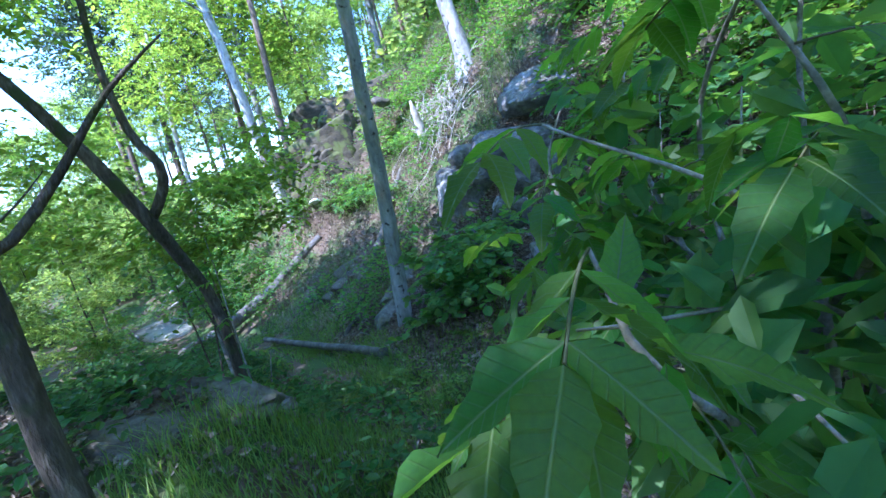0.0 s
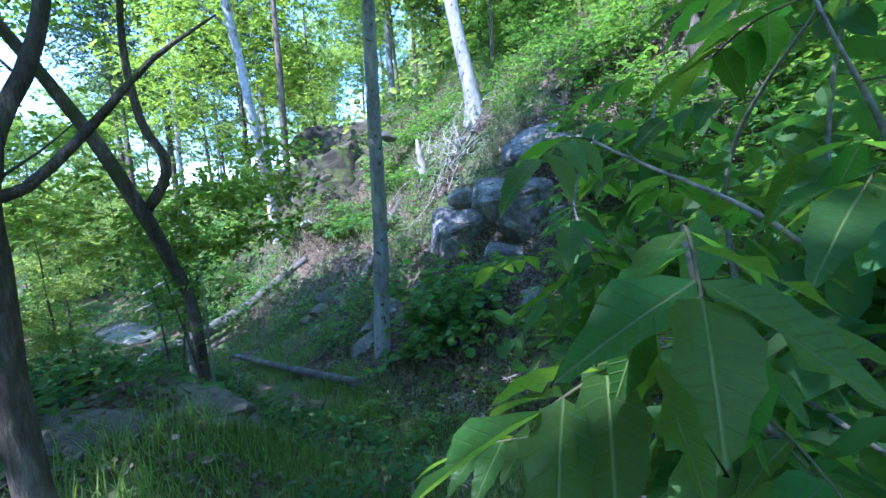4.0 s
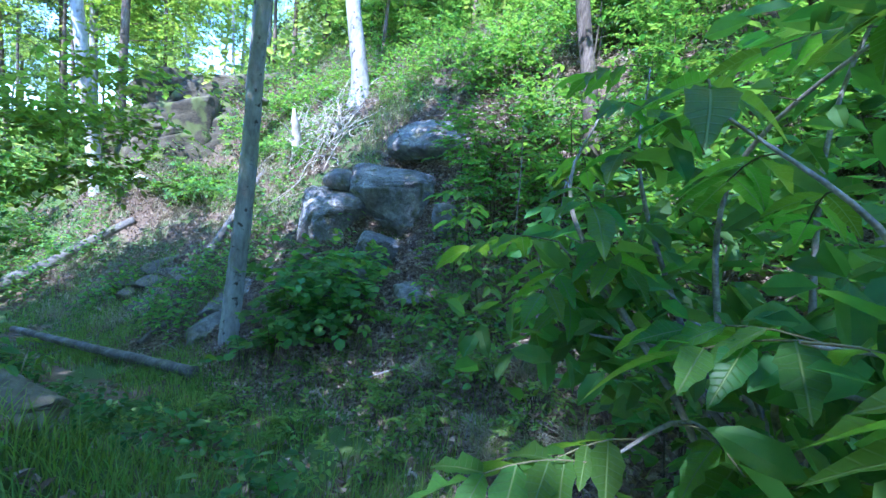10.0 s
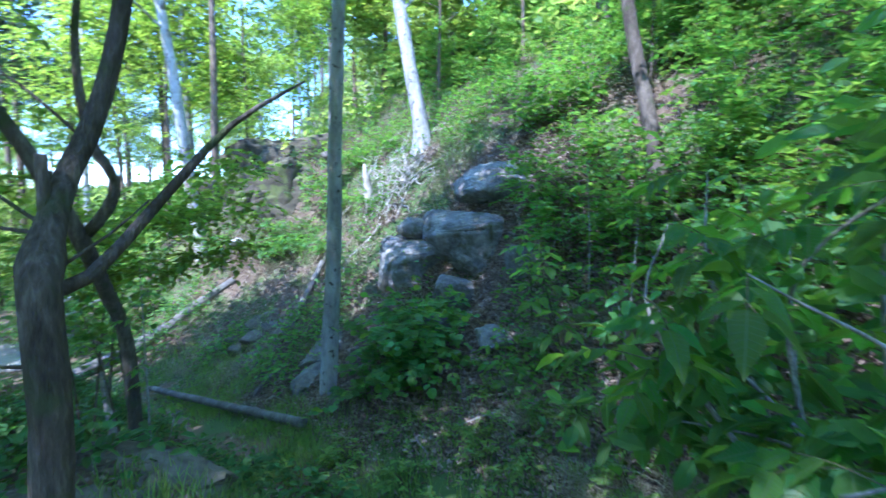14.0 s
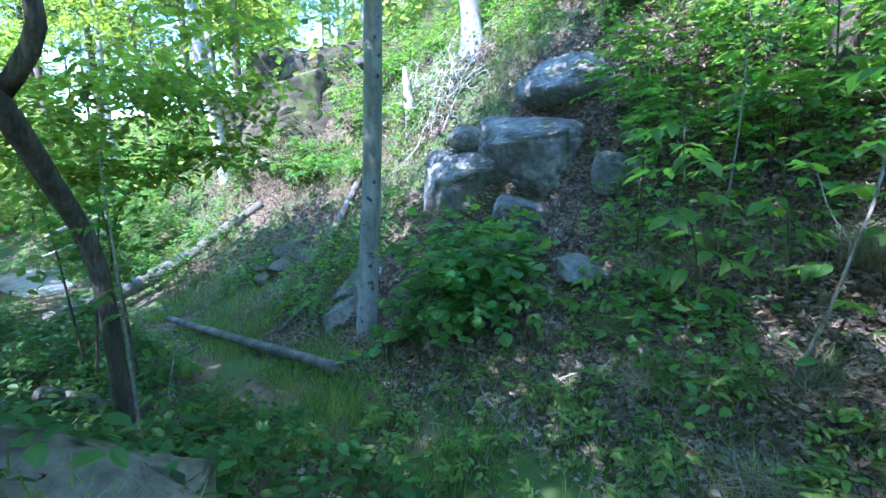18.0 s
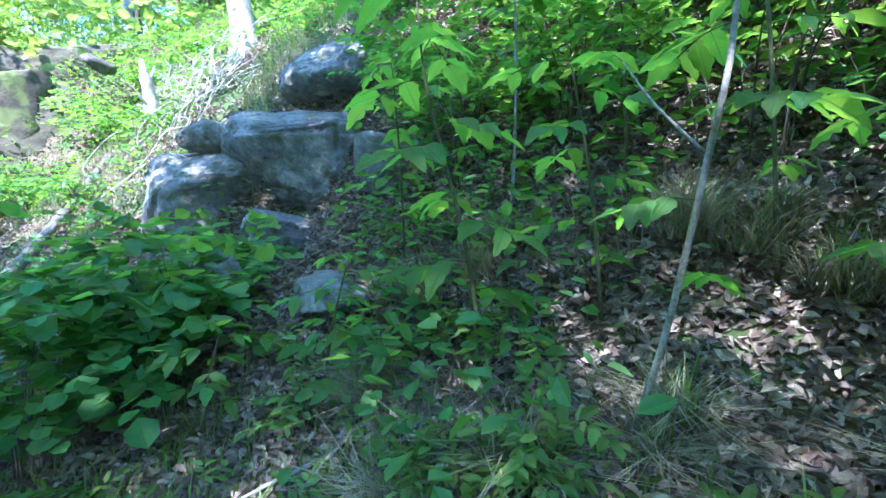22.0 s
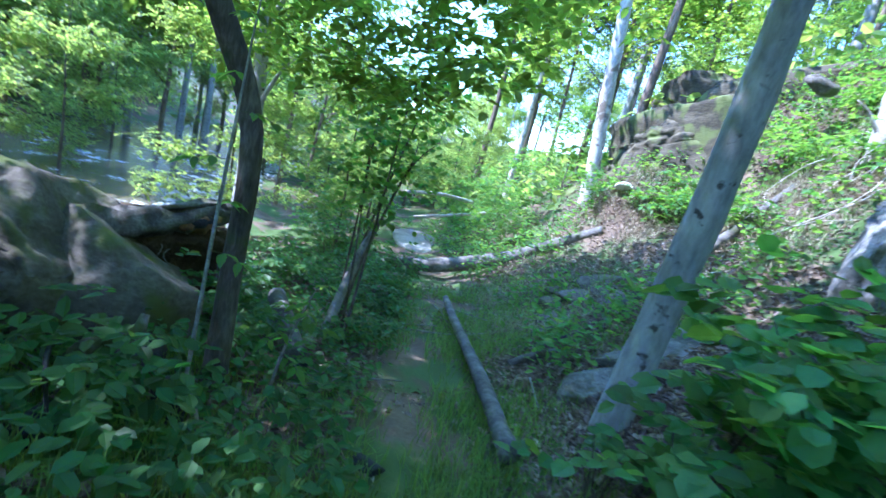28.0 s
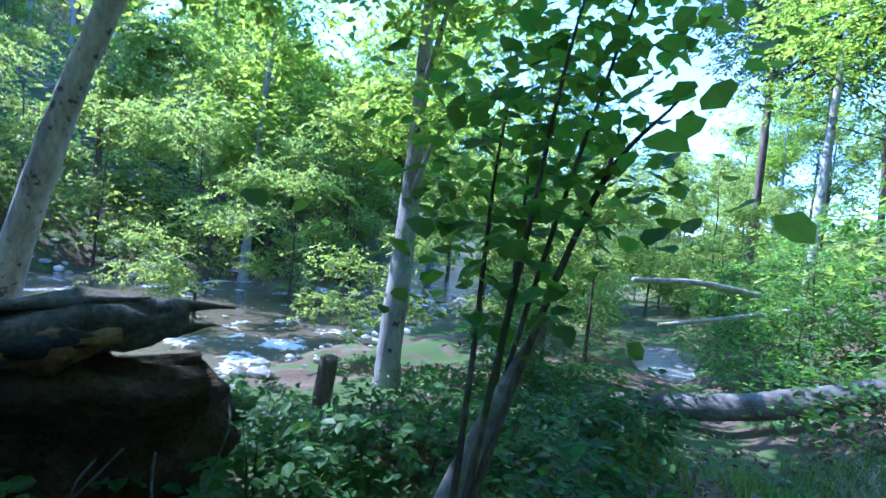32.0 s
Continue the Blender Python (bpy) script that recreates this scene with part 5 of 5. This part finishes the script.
solid("hump_plants", mesh_of("hump_plants", v, q, L_HERB, False), "small green plants on the mossy hump", "ground plants", kind="stuff")
for k in range(12):
    c = top_points[rm.randint(len(top_points))]
    a, ln = rm.uniform(0, 6.28), rm.uniform(0.2, 0.5)
    d = np.array([math.cos(a), math.sin(a), 0.0]) * ln
    ends = [c + np.array([0, 0, 0.01])]
    for u in (0.5, 1.0):
        near = top_points[np.argmin(((top_points[:, :2] - (c + d * u)[:2]) ** 2).sum(1))]
        ends.append(near + np.array([0, 0, 0.012]))
    log("fallen_stick", "thin grey stick lying on the mossy hump", [(*ends[0], 0.009), (*ends[1], 0.008), (*ends[2], 0.004)], M_DEADWOOD, 6, group="hump sticks", category="stick")


# ---- shrubs and saplings near the path ----
def blade_mesh(name, length, width, mat, curl=0.12, seed=0, teeth=0.03):
    """One leaf blade with a folded midrib, a pointed tip and a slight curl."""
    rng = np.random.RandomState(seed)
    k = 9
    rows = []
    for i in range(k):
        s = i / (k - 1)
        w = width * math.sin(math.pi * min(1, s * 1.02) ** 0.85) ** 0.9 * (1 - 0.25 * s) if 0 < i < k - 1 else 0.001
        z = -curl * length * s * s
        j = teeth * width * (1 if i % 2 else -1)
        rows += [(s * length, w / 2 + j, z + 0.16 * w), (s * length, 0, z), (s * length, -w / 2 - j, z + 0.16 * w + 0.1 * w * rng.randn())]
    a = np.arange(k - 1)[:, None] * 3
    return mesh_of(name, np.array(rows), np.concatenate([a + [0, 1, 4, 3], a + [1, 2, 5, 4]], 0), mat)


def frame_of(a, n):
    """A turn whose x runs along a and whose z is as near n as can be."""
    x = Vector(a).normalized()
    y = Vector(n).cross(x).normalized()
    return Matrix((x, y, x.cross(y))).transposed().to_4x4()


ASH = [blade_mesh("leaf", 1.0, 0.44, L_NEAR, 0.1 + 0.06 * i, i) for i in range(5)]
BROAD = [blade_mesh("leaf", 1.0, 0.52, L_SAPLING, 0.12 + 0.05 * i, 10 + i) for i in range(4)]
HEART = [blade_mesh("leaf", 1.0, 0.85, L_SAPLING, 0.1 + 0.05 * i, 20 + i, 0.0) for i in range(4)]
rs = np.random.RandomState(33)


def put_leaf(parent, shapes, at, along, length, up=(0, 0, 1), stalk=None):
    ob = new("leaf", shapes[rs.randint(len(shapes))])
    ob.parent = stalk or parent
    ob.matrix_local = Matrix.Translation(Vector(at) - parent.location) @ frame_of(along, up) @ Matrix.Scale(length, 4)
    return ob


def pinnate(parent, shapes, at, along, length, pairs=3, leaflet=0.1, stem=None, droop=0.35):
    """A compound leaf: a thin stalk with pairs of leaflets and one at the tip."""
    at, a = Vector(at), Vector(along).normalized()
    pts = [at + a * length * s + Vector((0, 0, -droop * length * s * s)) for s in (0, 0.35, 0.7, 1)]
    sk = part("leaf_stalk", limb_mesh("leaf_stalk", [[(*(p - parent.location), 0.0022 - 0.0004 * i) for i, p in enumerate(pts)]], M_GREENSTEM, 5, 0.08, 0.02), parent)
    stem.append(sk)
    side = a.cross(Vector((0, 0, 1)))
    side = side.normalized() if side.length > 0.1 else Vector((1, 0, 0))
    for i in range(pairs):
        s = 0.4 + 0.5 * i / max(1, pairs - 1)
        p = at + a * length * s + Vector((0, 0, -droop * length * s * s))
        for sg in (1, -1):
            put_leaf(parent, shapes, p, a * 0.5 + side * sg * 0.85 + Vector((0.1 * rs.randn(), 0.1 * rs.randn(), -0.35 - 0.25 * rs.rand())), leaflet * rs.uniform(0.75, 1.15), (0.25 * rs.randn(), 0.25 * rs.randn(), 1), sk)
    put_leaf(parent, shapes, pts[-1], a + Vector((0, 0, -0.5)), leaflet * rs.uniform(1, 1.25), (0.2 * rs.randn(), 0.2 * rs.randn(), 1), sk)


# the ash shrub that hangs into the trail
shrub = thing("ash_shrub", "ash shrub with long drooping green leaves and grey branches", "shrub", on_ground(1.75, -0.35))
so = np.array(shrub.location)
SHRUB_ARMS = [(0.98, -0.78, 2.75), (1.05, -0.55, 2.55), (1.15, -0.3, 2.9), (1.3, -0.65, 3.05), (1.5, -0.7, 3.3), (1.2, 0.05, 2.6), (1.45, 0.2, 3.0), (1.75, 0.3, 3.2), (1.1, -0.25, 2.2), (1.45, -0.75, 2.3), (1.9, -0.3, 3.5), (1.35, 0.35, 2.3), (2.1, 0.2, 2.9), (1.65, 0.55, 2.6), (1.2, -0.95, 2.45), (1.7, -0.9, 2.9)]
stalks = []
inner = []
for n, end in enumerate(SHRUB_ARMS):
    e = np.array(end) - so
    root = np.array([0.12 * rs.randn(), 0.12 * rs.randn(), -0.05])
    mid = root * 0.4 + e * 0.55 + np.array([0.15 * rs.randn(), 0.15 * rs.randn(), 0.25])
    arm = [(*root, 0.014), (*(root * 0.75 + mid * 0.25 + np.array([0, 0, 0.15])), 0.011), (*mid, 0.007), (*e, 0.0025)]
    part("branch", limb_mesh("branch", [arm], M_TWIG, 7, 0.06, 0.08), shrub)
    curve = smooth_path(arm, 0.05)
    for s in (0.62, 0.72, 0.82, 0.9, 1.0):
        c = curve[int(s * (len(curve) - 1)), :3] + so
        b = rs.uniform(0, 6.28)
        d = (math.cos(b), math.sin(b), 0.15)
        if len(stalks) < 38 and s > 0.7:
            pinnate(shrub, ASH, c, d, rs.uniform(0.17, 0.28), 3, rs.uniform(0.12, 0.17), stalks)
        else:
            inner.append(c - so)
            inner += [c - so + np.array([0.12 * rs.randn(), 0.12 * rs.randn(), 0.08 * rs.randn()]) for _ in range(20)]
v, q = leaves(np.array(inner), 0.135, 0.44, 0.45, 0.4, rs)
tagged(part("foliage", mesh_of("foliage", v, q, L_SHRUB, False), shrub, "dense inner leaves"), kind="stuff")
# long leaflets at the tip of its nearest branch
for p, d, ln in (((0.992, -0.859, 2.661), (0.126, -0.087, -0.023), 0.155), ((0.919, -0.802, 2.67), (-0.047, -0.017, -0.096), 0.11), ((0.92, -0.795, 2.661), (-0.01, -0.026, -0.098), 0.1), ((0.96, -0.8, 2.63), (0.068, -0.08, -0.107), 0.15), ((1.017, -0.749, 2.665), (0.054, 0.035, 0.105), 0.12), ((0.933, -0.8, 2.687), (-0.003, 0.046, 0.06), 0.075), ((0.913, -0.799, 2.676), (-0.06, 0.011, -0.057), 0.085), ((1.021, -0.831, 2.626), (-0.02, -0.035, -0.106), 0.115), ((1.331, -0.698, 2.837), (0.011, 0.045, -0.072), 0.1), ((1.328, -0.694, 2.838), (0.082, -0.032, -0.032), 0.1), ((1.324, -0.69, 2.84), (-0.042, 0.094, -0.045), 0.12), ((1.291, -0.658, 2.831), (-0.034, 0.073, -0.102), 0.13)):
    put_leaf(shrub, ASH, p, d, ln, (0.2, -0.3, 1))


def sapling(name, label, stem, leaf_at, shapes, leaflet, length, pairs, bark=M_GREENSTEM, extra=(), cloud=0):
    """A young tree with compound leaves. stem: points in the world; leaf_at: how far up, 0 to 1, each leaf sits."""
    top = thing(name, label, "sapling", stem[0][:3])
    o = np.array([*stem[0][:3], 0])
    path = [tuple(np.array(p) - o) for p in stem]
    part("stem", limb_mesh("stem", [path], bark, 8, 0.08, 0.04), top)
    st = []
    for tw in extra:
        part("twig", limb_mesh("twig", [[tuple(np.array(p) - o) for p in tw]], bark, 6, 0.06, 0.04), top)
        pinnate(top, shapes, tw[-1][:3], np.array(tw[-1][:3]) - np.array(tw[0][:3]), length, pairs, leaflet, st)
    curve = smooth_path(path, 0.04)
    for i, s in enumerate(leaf_at):
        c = curve[int(s * (len(curve) - 1)), :3] + o[:3]
        b = 2.4 * i + rs.uniform(-0.4, 0.4)
        pinnate(top, shapes, c, (math.cos(b), math.sin(b), 0.25), length * rs.uniform(0.7, 1.2), pairs, leaflet, st)
    if cloud:
        v, q = leaves(crown_points([(*c[:3], 1) for c in curve[int(len(curve) * 0.55) :]], (0.32, 0.32, 0.14), cloud, rs), 0.09, 0.85, 0.35, 0.7, rs)
        part("foliage", mesh_of("foliage", v, q, L_SHRUB, False), top, "overlapping round leaves")
    return top


sapling("hickory_sapling", "slim green sapling with compound leaves on the bank", [(3.11, 2.33, 1.2, 0.012), (3.13, 2.24, 1.57, 0.01), (3.08, 2.12, 2.07, 0.009), (3.08, 2.07, 2.4, 0.008), (3.15, 2.1, 3.0, 0.005)], (0.3, 0.42, 0.55, 0.68, 0.8, 0.9, 1.0), BROAD, 0.13, 0.2, 3, M_TWIG, extra=[[(3.08, 2.12, 2.07, 0.005), (3.12, 2.3, 2.25, 0.004), (3.27, 2.5, 2.45, 0.003)]])
sapling("hickory_sapling", "small sapling with broad pointed leaves on the slope", [(3.1, 3.05, 1.3, 0.01), (3.0, 3.05, 1.8, 0.009), (2.85, 3.1, 2.4, 0.006), (2.8, 3.1, 2.75, 0.003)], (0.2, 0.3, 0.4, 0.5, 0.6, 0.7, 0.8, 0.87, 0.93, 1.0), BROAD, 0.2, 0.28, 2)
sapling("maple_sapling", "slender sapling with thin level leaf sprays", [(3.9, 3.7, 1.75, 0.012), (3.85, 3.6, 2.3, 0.01), (3.75, 3.5, 3.0, 0.008), (3.7, 3.5, 3.6, 0.004)], (0.3, 0.4, 0.5, 0.6, 0.7, 0.8, 0.9, 1.0), BROAD, 0.12, 0.24, 3, M_TWIG)
for x, y, tall, lx, ly, ls in ((3.9, 2.2, 1.7, -0.2, 0.1, 0.13), (3.55, 2.75, 1.1, -0.25, 0.0, 0.14), (3.5, 1.65, 1.3, -0.1, 0.2, 0.12), (2.6, 3.7, 0.8, 0.1, -0.15, 0.12), (3.35, 4.1, 1.2, -0.2, -0.2, 0.13), (4.3, 3.1, 2.2, -0.5, -0.1, 0.14), (2.1, 4.0, 0.6, 0.1, -0.1, 0.11), (3.75, 1.2, 1.8, -0.2, 0.3, 0.13)):
    g = on_ground(x, y)
    sapling("hickory_sapling", "young sapling with layered broad green leaves", [(*g, 0.01), (x + lx * 0.3, y + ly * 0.3, g[2] + tall * 0.45, 0.008), (x + lx * 0.7, y + ly * 0.7, g[2] + tall * 0.8, 0.005), (x + lx, y + ly, g[2] + tall, 0.003)], (0.3, 0.45, 0.58, 0.7, 0.8, 0.9, 1.0), BROAD, ls, 0.22, 2)
for x, y, tall, lx, ly, ls in ((-0.98, 4.45, 0.8, 0.12, 0.12, 0.1), (-0.95, 3.85, 2.3, -0.05, 0.1, 0.1)):
    g = on_ground(x, y)
    sapling("trailside_sapling", "thin sapling with pale yellow-green leaves by the trail", [(*g, 0.012), (x + lx * 0.3, y + ly * 0.3, g[2] + tall * 0.45, 0.01), (x + lx * 0.7, y + ly * 0.7, g[2] + tall * 0.8, 0.006), (x + lx, y + ly, g[2] + tall, 0.003)], (0.4, 0.5, 0.6, 0.7, 0.8, 0.9, 1.0), BROAD, ls, 0.2, 2, M_TWIG)
# broad-leaved sapling between the trail and the river
sapling("linden_sapling", "sapling clump with dark round leaves by the trail", [(-1.95, 6.15, 0.0, 0.022), (-1.98, 6.4, 0.8, 0.018), (-1.95, 6.75, 1.7, 0.014), (-1.8, 7.0, 2.1, 0.006)], (0.5, 0.6), HEART, 0.12, 0.15, 1, M_BARK_DARK, extra=[[(-1.95, 6.75, 1.7, 0.012), (-1.95, 6.8, 1.85, 0.008), (-1.98, 6.85, 2.0, 0.005)]])
for px, py, top_z, lx, ly in ((-1.6, 5.85, 2.9, -0.5, 0.9), (-2.2, 6.3, 3.3, 0.2, 0.8), (-2.4, 6.6, 3.0, -0.5, 0.6), (-1.75, 6.0, 2.2, -0.6, 0.5)):
    g = on_ground(px, py)
    sapling("linden_sapling", "thin sapling with round overlapping leaves", [(*g, 0.016), (px + lx * 0.4, py + ly * 0.4, g[2] + top_z * 0.45, 0.012), (px + lx * 0.8, py + ly * 0.75, g[2] + top_z * 0.8, 0.008), (px + lx, py + ly, g[2] + top_z, 0.004)], (0.55, 0.62, 0.7, 0.76, 0.82, 0.88, 0.94, 1.0), HEART, 0.11, 0.2, 2, M_BARK_DARK, cloud=260)


def leafy_bush(name, label, at, radius, tall, count, size, mat, width=0.6, stems=9, group=""):
    """A low bush: several stems and a ragged cloud of leaves around their tips."""
    g = on_ground(*at)
    top = thing(name, label, "bush", g, group)
    tips = []
    for i in range(stems):
        b, r = rs.uniform(0, 6.28), radius * math.sqrt(rs.rand())
        end = (r * math.cos(b), r * math.sin(b), tall * rs.uniform(0.55, 1.05))
        z0 = float(height(np.array([g[0] + 0.3 * end[0]]), np.array([g[1] + 0.3 * end[1]]))[0]) - g[2]
        part("stem", limb_mesh("stem", [[(0.3 * end[0], 0.3 * end[1], z0 - 0.03, 0.006), (0.5 * end[0], 0.5 * end[1], 0.6 * end[2], 0.0045), (*end, 0.002)]], M_BARK_DARK, 5, 0.1, 0.03), top)
        tips += [(*end, 1.0), (0.75 * end[0], 0.75 * end[1], 0.72 * end[2], 1.0)]
    at = crown_points(tips, (radius * 0.2, radius * 0.2, tall * 0.13), count // 6, rs)
    v, q = sprays(at, at * (1, 1, 0.2) + radius * 0.6 * rs.randn(len(at), 3) * (1, 1, 0.3), size * 2.8, 7, size, width, rs)
    part("foliage", mesh_of("foliage", v, q, mat, False), top)
    return top


BUSH = "lush green bush beside the trail"
for x, y, r, h, n in ((1.8, 4.95, 0.55, 0.75, 700), (2.15, 5.3, 0.55, 0.7, 600), (2.0, 4.35, 0.45, 0.5, 300), (1.35, 4.75, 0.4, 0.75, 450), (1.0, 4.95, 0.25, 0.35, 110), (2.5, 5.9, 0.5, 0.5, 400)):
    leafy_bush("maple_bush", BUSH, (x, y), r, h * 1.15, int(n * 0.62), 0.122, L_SHRUB, 0.95, group="trailside bushes")
for x, y, r, h, n in ((4.4, 5.2, 0.7, 1.1, 1000), (5.2, 4.4, 0.8, 1.3, 1200), (4.6, 2.6, 0.7, 1.3, 1100), (4.2, 1.4, 0.7, 1.5, 1200), (3.6, 0.9, 0.6, 1.2, 900), (5.6, 6.2, 0.8, 1.2, 1100), (5.8, 2.0, 0.9, 1.6, 1300), (3.3, -0.2, 0.8, 1.6, 1300), (2.7, 0.4, 0.5, 0.8, 700), (5.0, 7.4, 0.7, 0.9, 900), (5.4, 8.8, 0.8, 1.0, 900), (4.6, 3.7, 0.6, 1.1, 900), (4.1, 4.3, 0.5, 0.8, 700), (4.9, 1.0, 0.8, 1.7, 1200), (5.2, 2.9, 0.7, 1.4, 1100), (-0.1, 12.2, 0.5, 0.6, 450), (-1.2, 12.9, 0.5, 0.6, 450), (0.4, 12.9, 0.5, 0.7, 500), (1.0, 12.3, 0.6, 0.7, 550), (1.7, 12.9, 0.6, 0.8, 600), (0.8, 11.3, 0.6, 0.5, 450), (2.0, 11.6, 0.6, 0.6, 500), (2.5, 12.6, 0.6, 0.7, 550), (2.4, 10.3, 0.5, 0.5, 400), (1.5, 10.2, 0.5, 0.4, 350), (3.2, 11.4, 0.6, 0.6, 500)):
    leafy_bush("slope_bush", "dense green bush on the steep slope", (x, y), r, h, n, 0.095, L_SHRUB, 0.6, group="slope bushes")
for x, y in ((2.75, 1.65), (2.95, 1.9), (2.5, 1.4), (2.3, 2.4), (2.6, 2.9), (2.2, 3.1), (1.9, 3.4), (2.5, 3.6), (3.1, 3.5), (2.0, 2.7), (1.6, 3.9), (2.9, 2.5), (2.7, 4.2), (3.3, 3.0), (1.3, 2.9), (0.9, 3.8), (1.5, 2.2), (0.5, 3.2)):
    leafy_bush("weed_clump", "bright yellow-green weed clump among dead leaves", (x, y), 0.22, 0.22, 160, 0.07, L_GRASS, 0.45, 5, group="weed clumps")
for x, y, r, h, n in ((-1.9, 4.5, 0.5, 0.5, 500), (-2.6, 3.3, 0.5, 0.7, 500), (-2.9, 5.6, 0.5, 0.5, 500), (-3.4, 6.8, 0.6, 0.5, 500), (-2.35, 7.1, 0.45, 0.4, 400), (-3.3, 8.4, 0.6, 0.6, 600), (-0.9, 3.3, 0.35, 0.35, 300), (-4.6, 8.7, 0.6, 0.9, 700)):
    leafy_bush("bank_bush", "low green bush between trail and river", (x, y), r, h, n, 0.09, L_HERB, 0.6, group="bank bushes")


def fern(at, n=9, size=0.28):
    """A fern: arching fronds with many small side blades."""
    g = on_ground(*at)
    top = thing("fern_clump", "pale green fern clump beside the trail", "fern", g, "ferns")
    for i in range(n):
        b = 6.28 * i / n + rs.uniform(-0.3, 0.3)
        pts, vs = [], []
        for k in range(14):
            u = (k + 1) / 14
            p = np.array([math.cos(b) * size * u, math.sin(b) * size * u, size * (1.1 * u - 0.75 * u * u)])
            w = size * 0.22 * math.sin(math.pi * min(1, u * 0.9 + 0.1))
            s = np.array([-math.sin(b), math.cos(b), 0]) * w
            f = np.array([math.cos(b), math.sin(b), 0]) * size * 0.045
            for sg in (1, -1):
                vs += [p - f * 0.5, p + sg * s + f * 0.8, p + f * 0.6, p + sg * s * 0.5 - f * 0.3]
        q = np.arange(len(vs)).reshape(-1, 4)[:, [0, 3, 1, 2]]
        part("frond", mesh_of("frond", np.array(vs), q, L_GRASS, False), top)


for at in ((-0.35, 3.6), (-0.15, 3.75), (-0.55, 3.2), (-0.75, 4.6), (-1.6, 6.3)):
    fern(at)


def grass_tuft(x, y, size):
    """A hanging tuft: long straw blades over the slope and some green ones."""
    g = on_ground(x, y)
    top = thing("grass_tuft", "hanging straw-coloured grass tuft with green blades", "grass tuft", g, "grass tufts")
    for nm, n, mat, h, lean in (("straw", 150, L_DRYGRASS, 1.0, 1.3), ("greenery", 45, L_GRASS, 0.9, 0.5)):
        at = np.stack([rs.randn(n) * size * 0.2, rs.randn(n) * size * 0.2, np.zeros(n)], 1)
        v, q = blades(at, size * h, lean, 0.0028, rs)
        v[:, :2] += (np.maximum(v[:, 2:3], 0) ** 1.3) * np.array([-0.9, -0.5]) * (1.2 if nm == "straw" else 0.2)
        part(nm, mesh_of(nm, v, q, mat, False), top)


for k in range(30):
    grass_tuft(rs.uniform(2.45, 4.2), rs.uniform(0.9, 4.4), rs.uniform(0.16, 0.3))
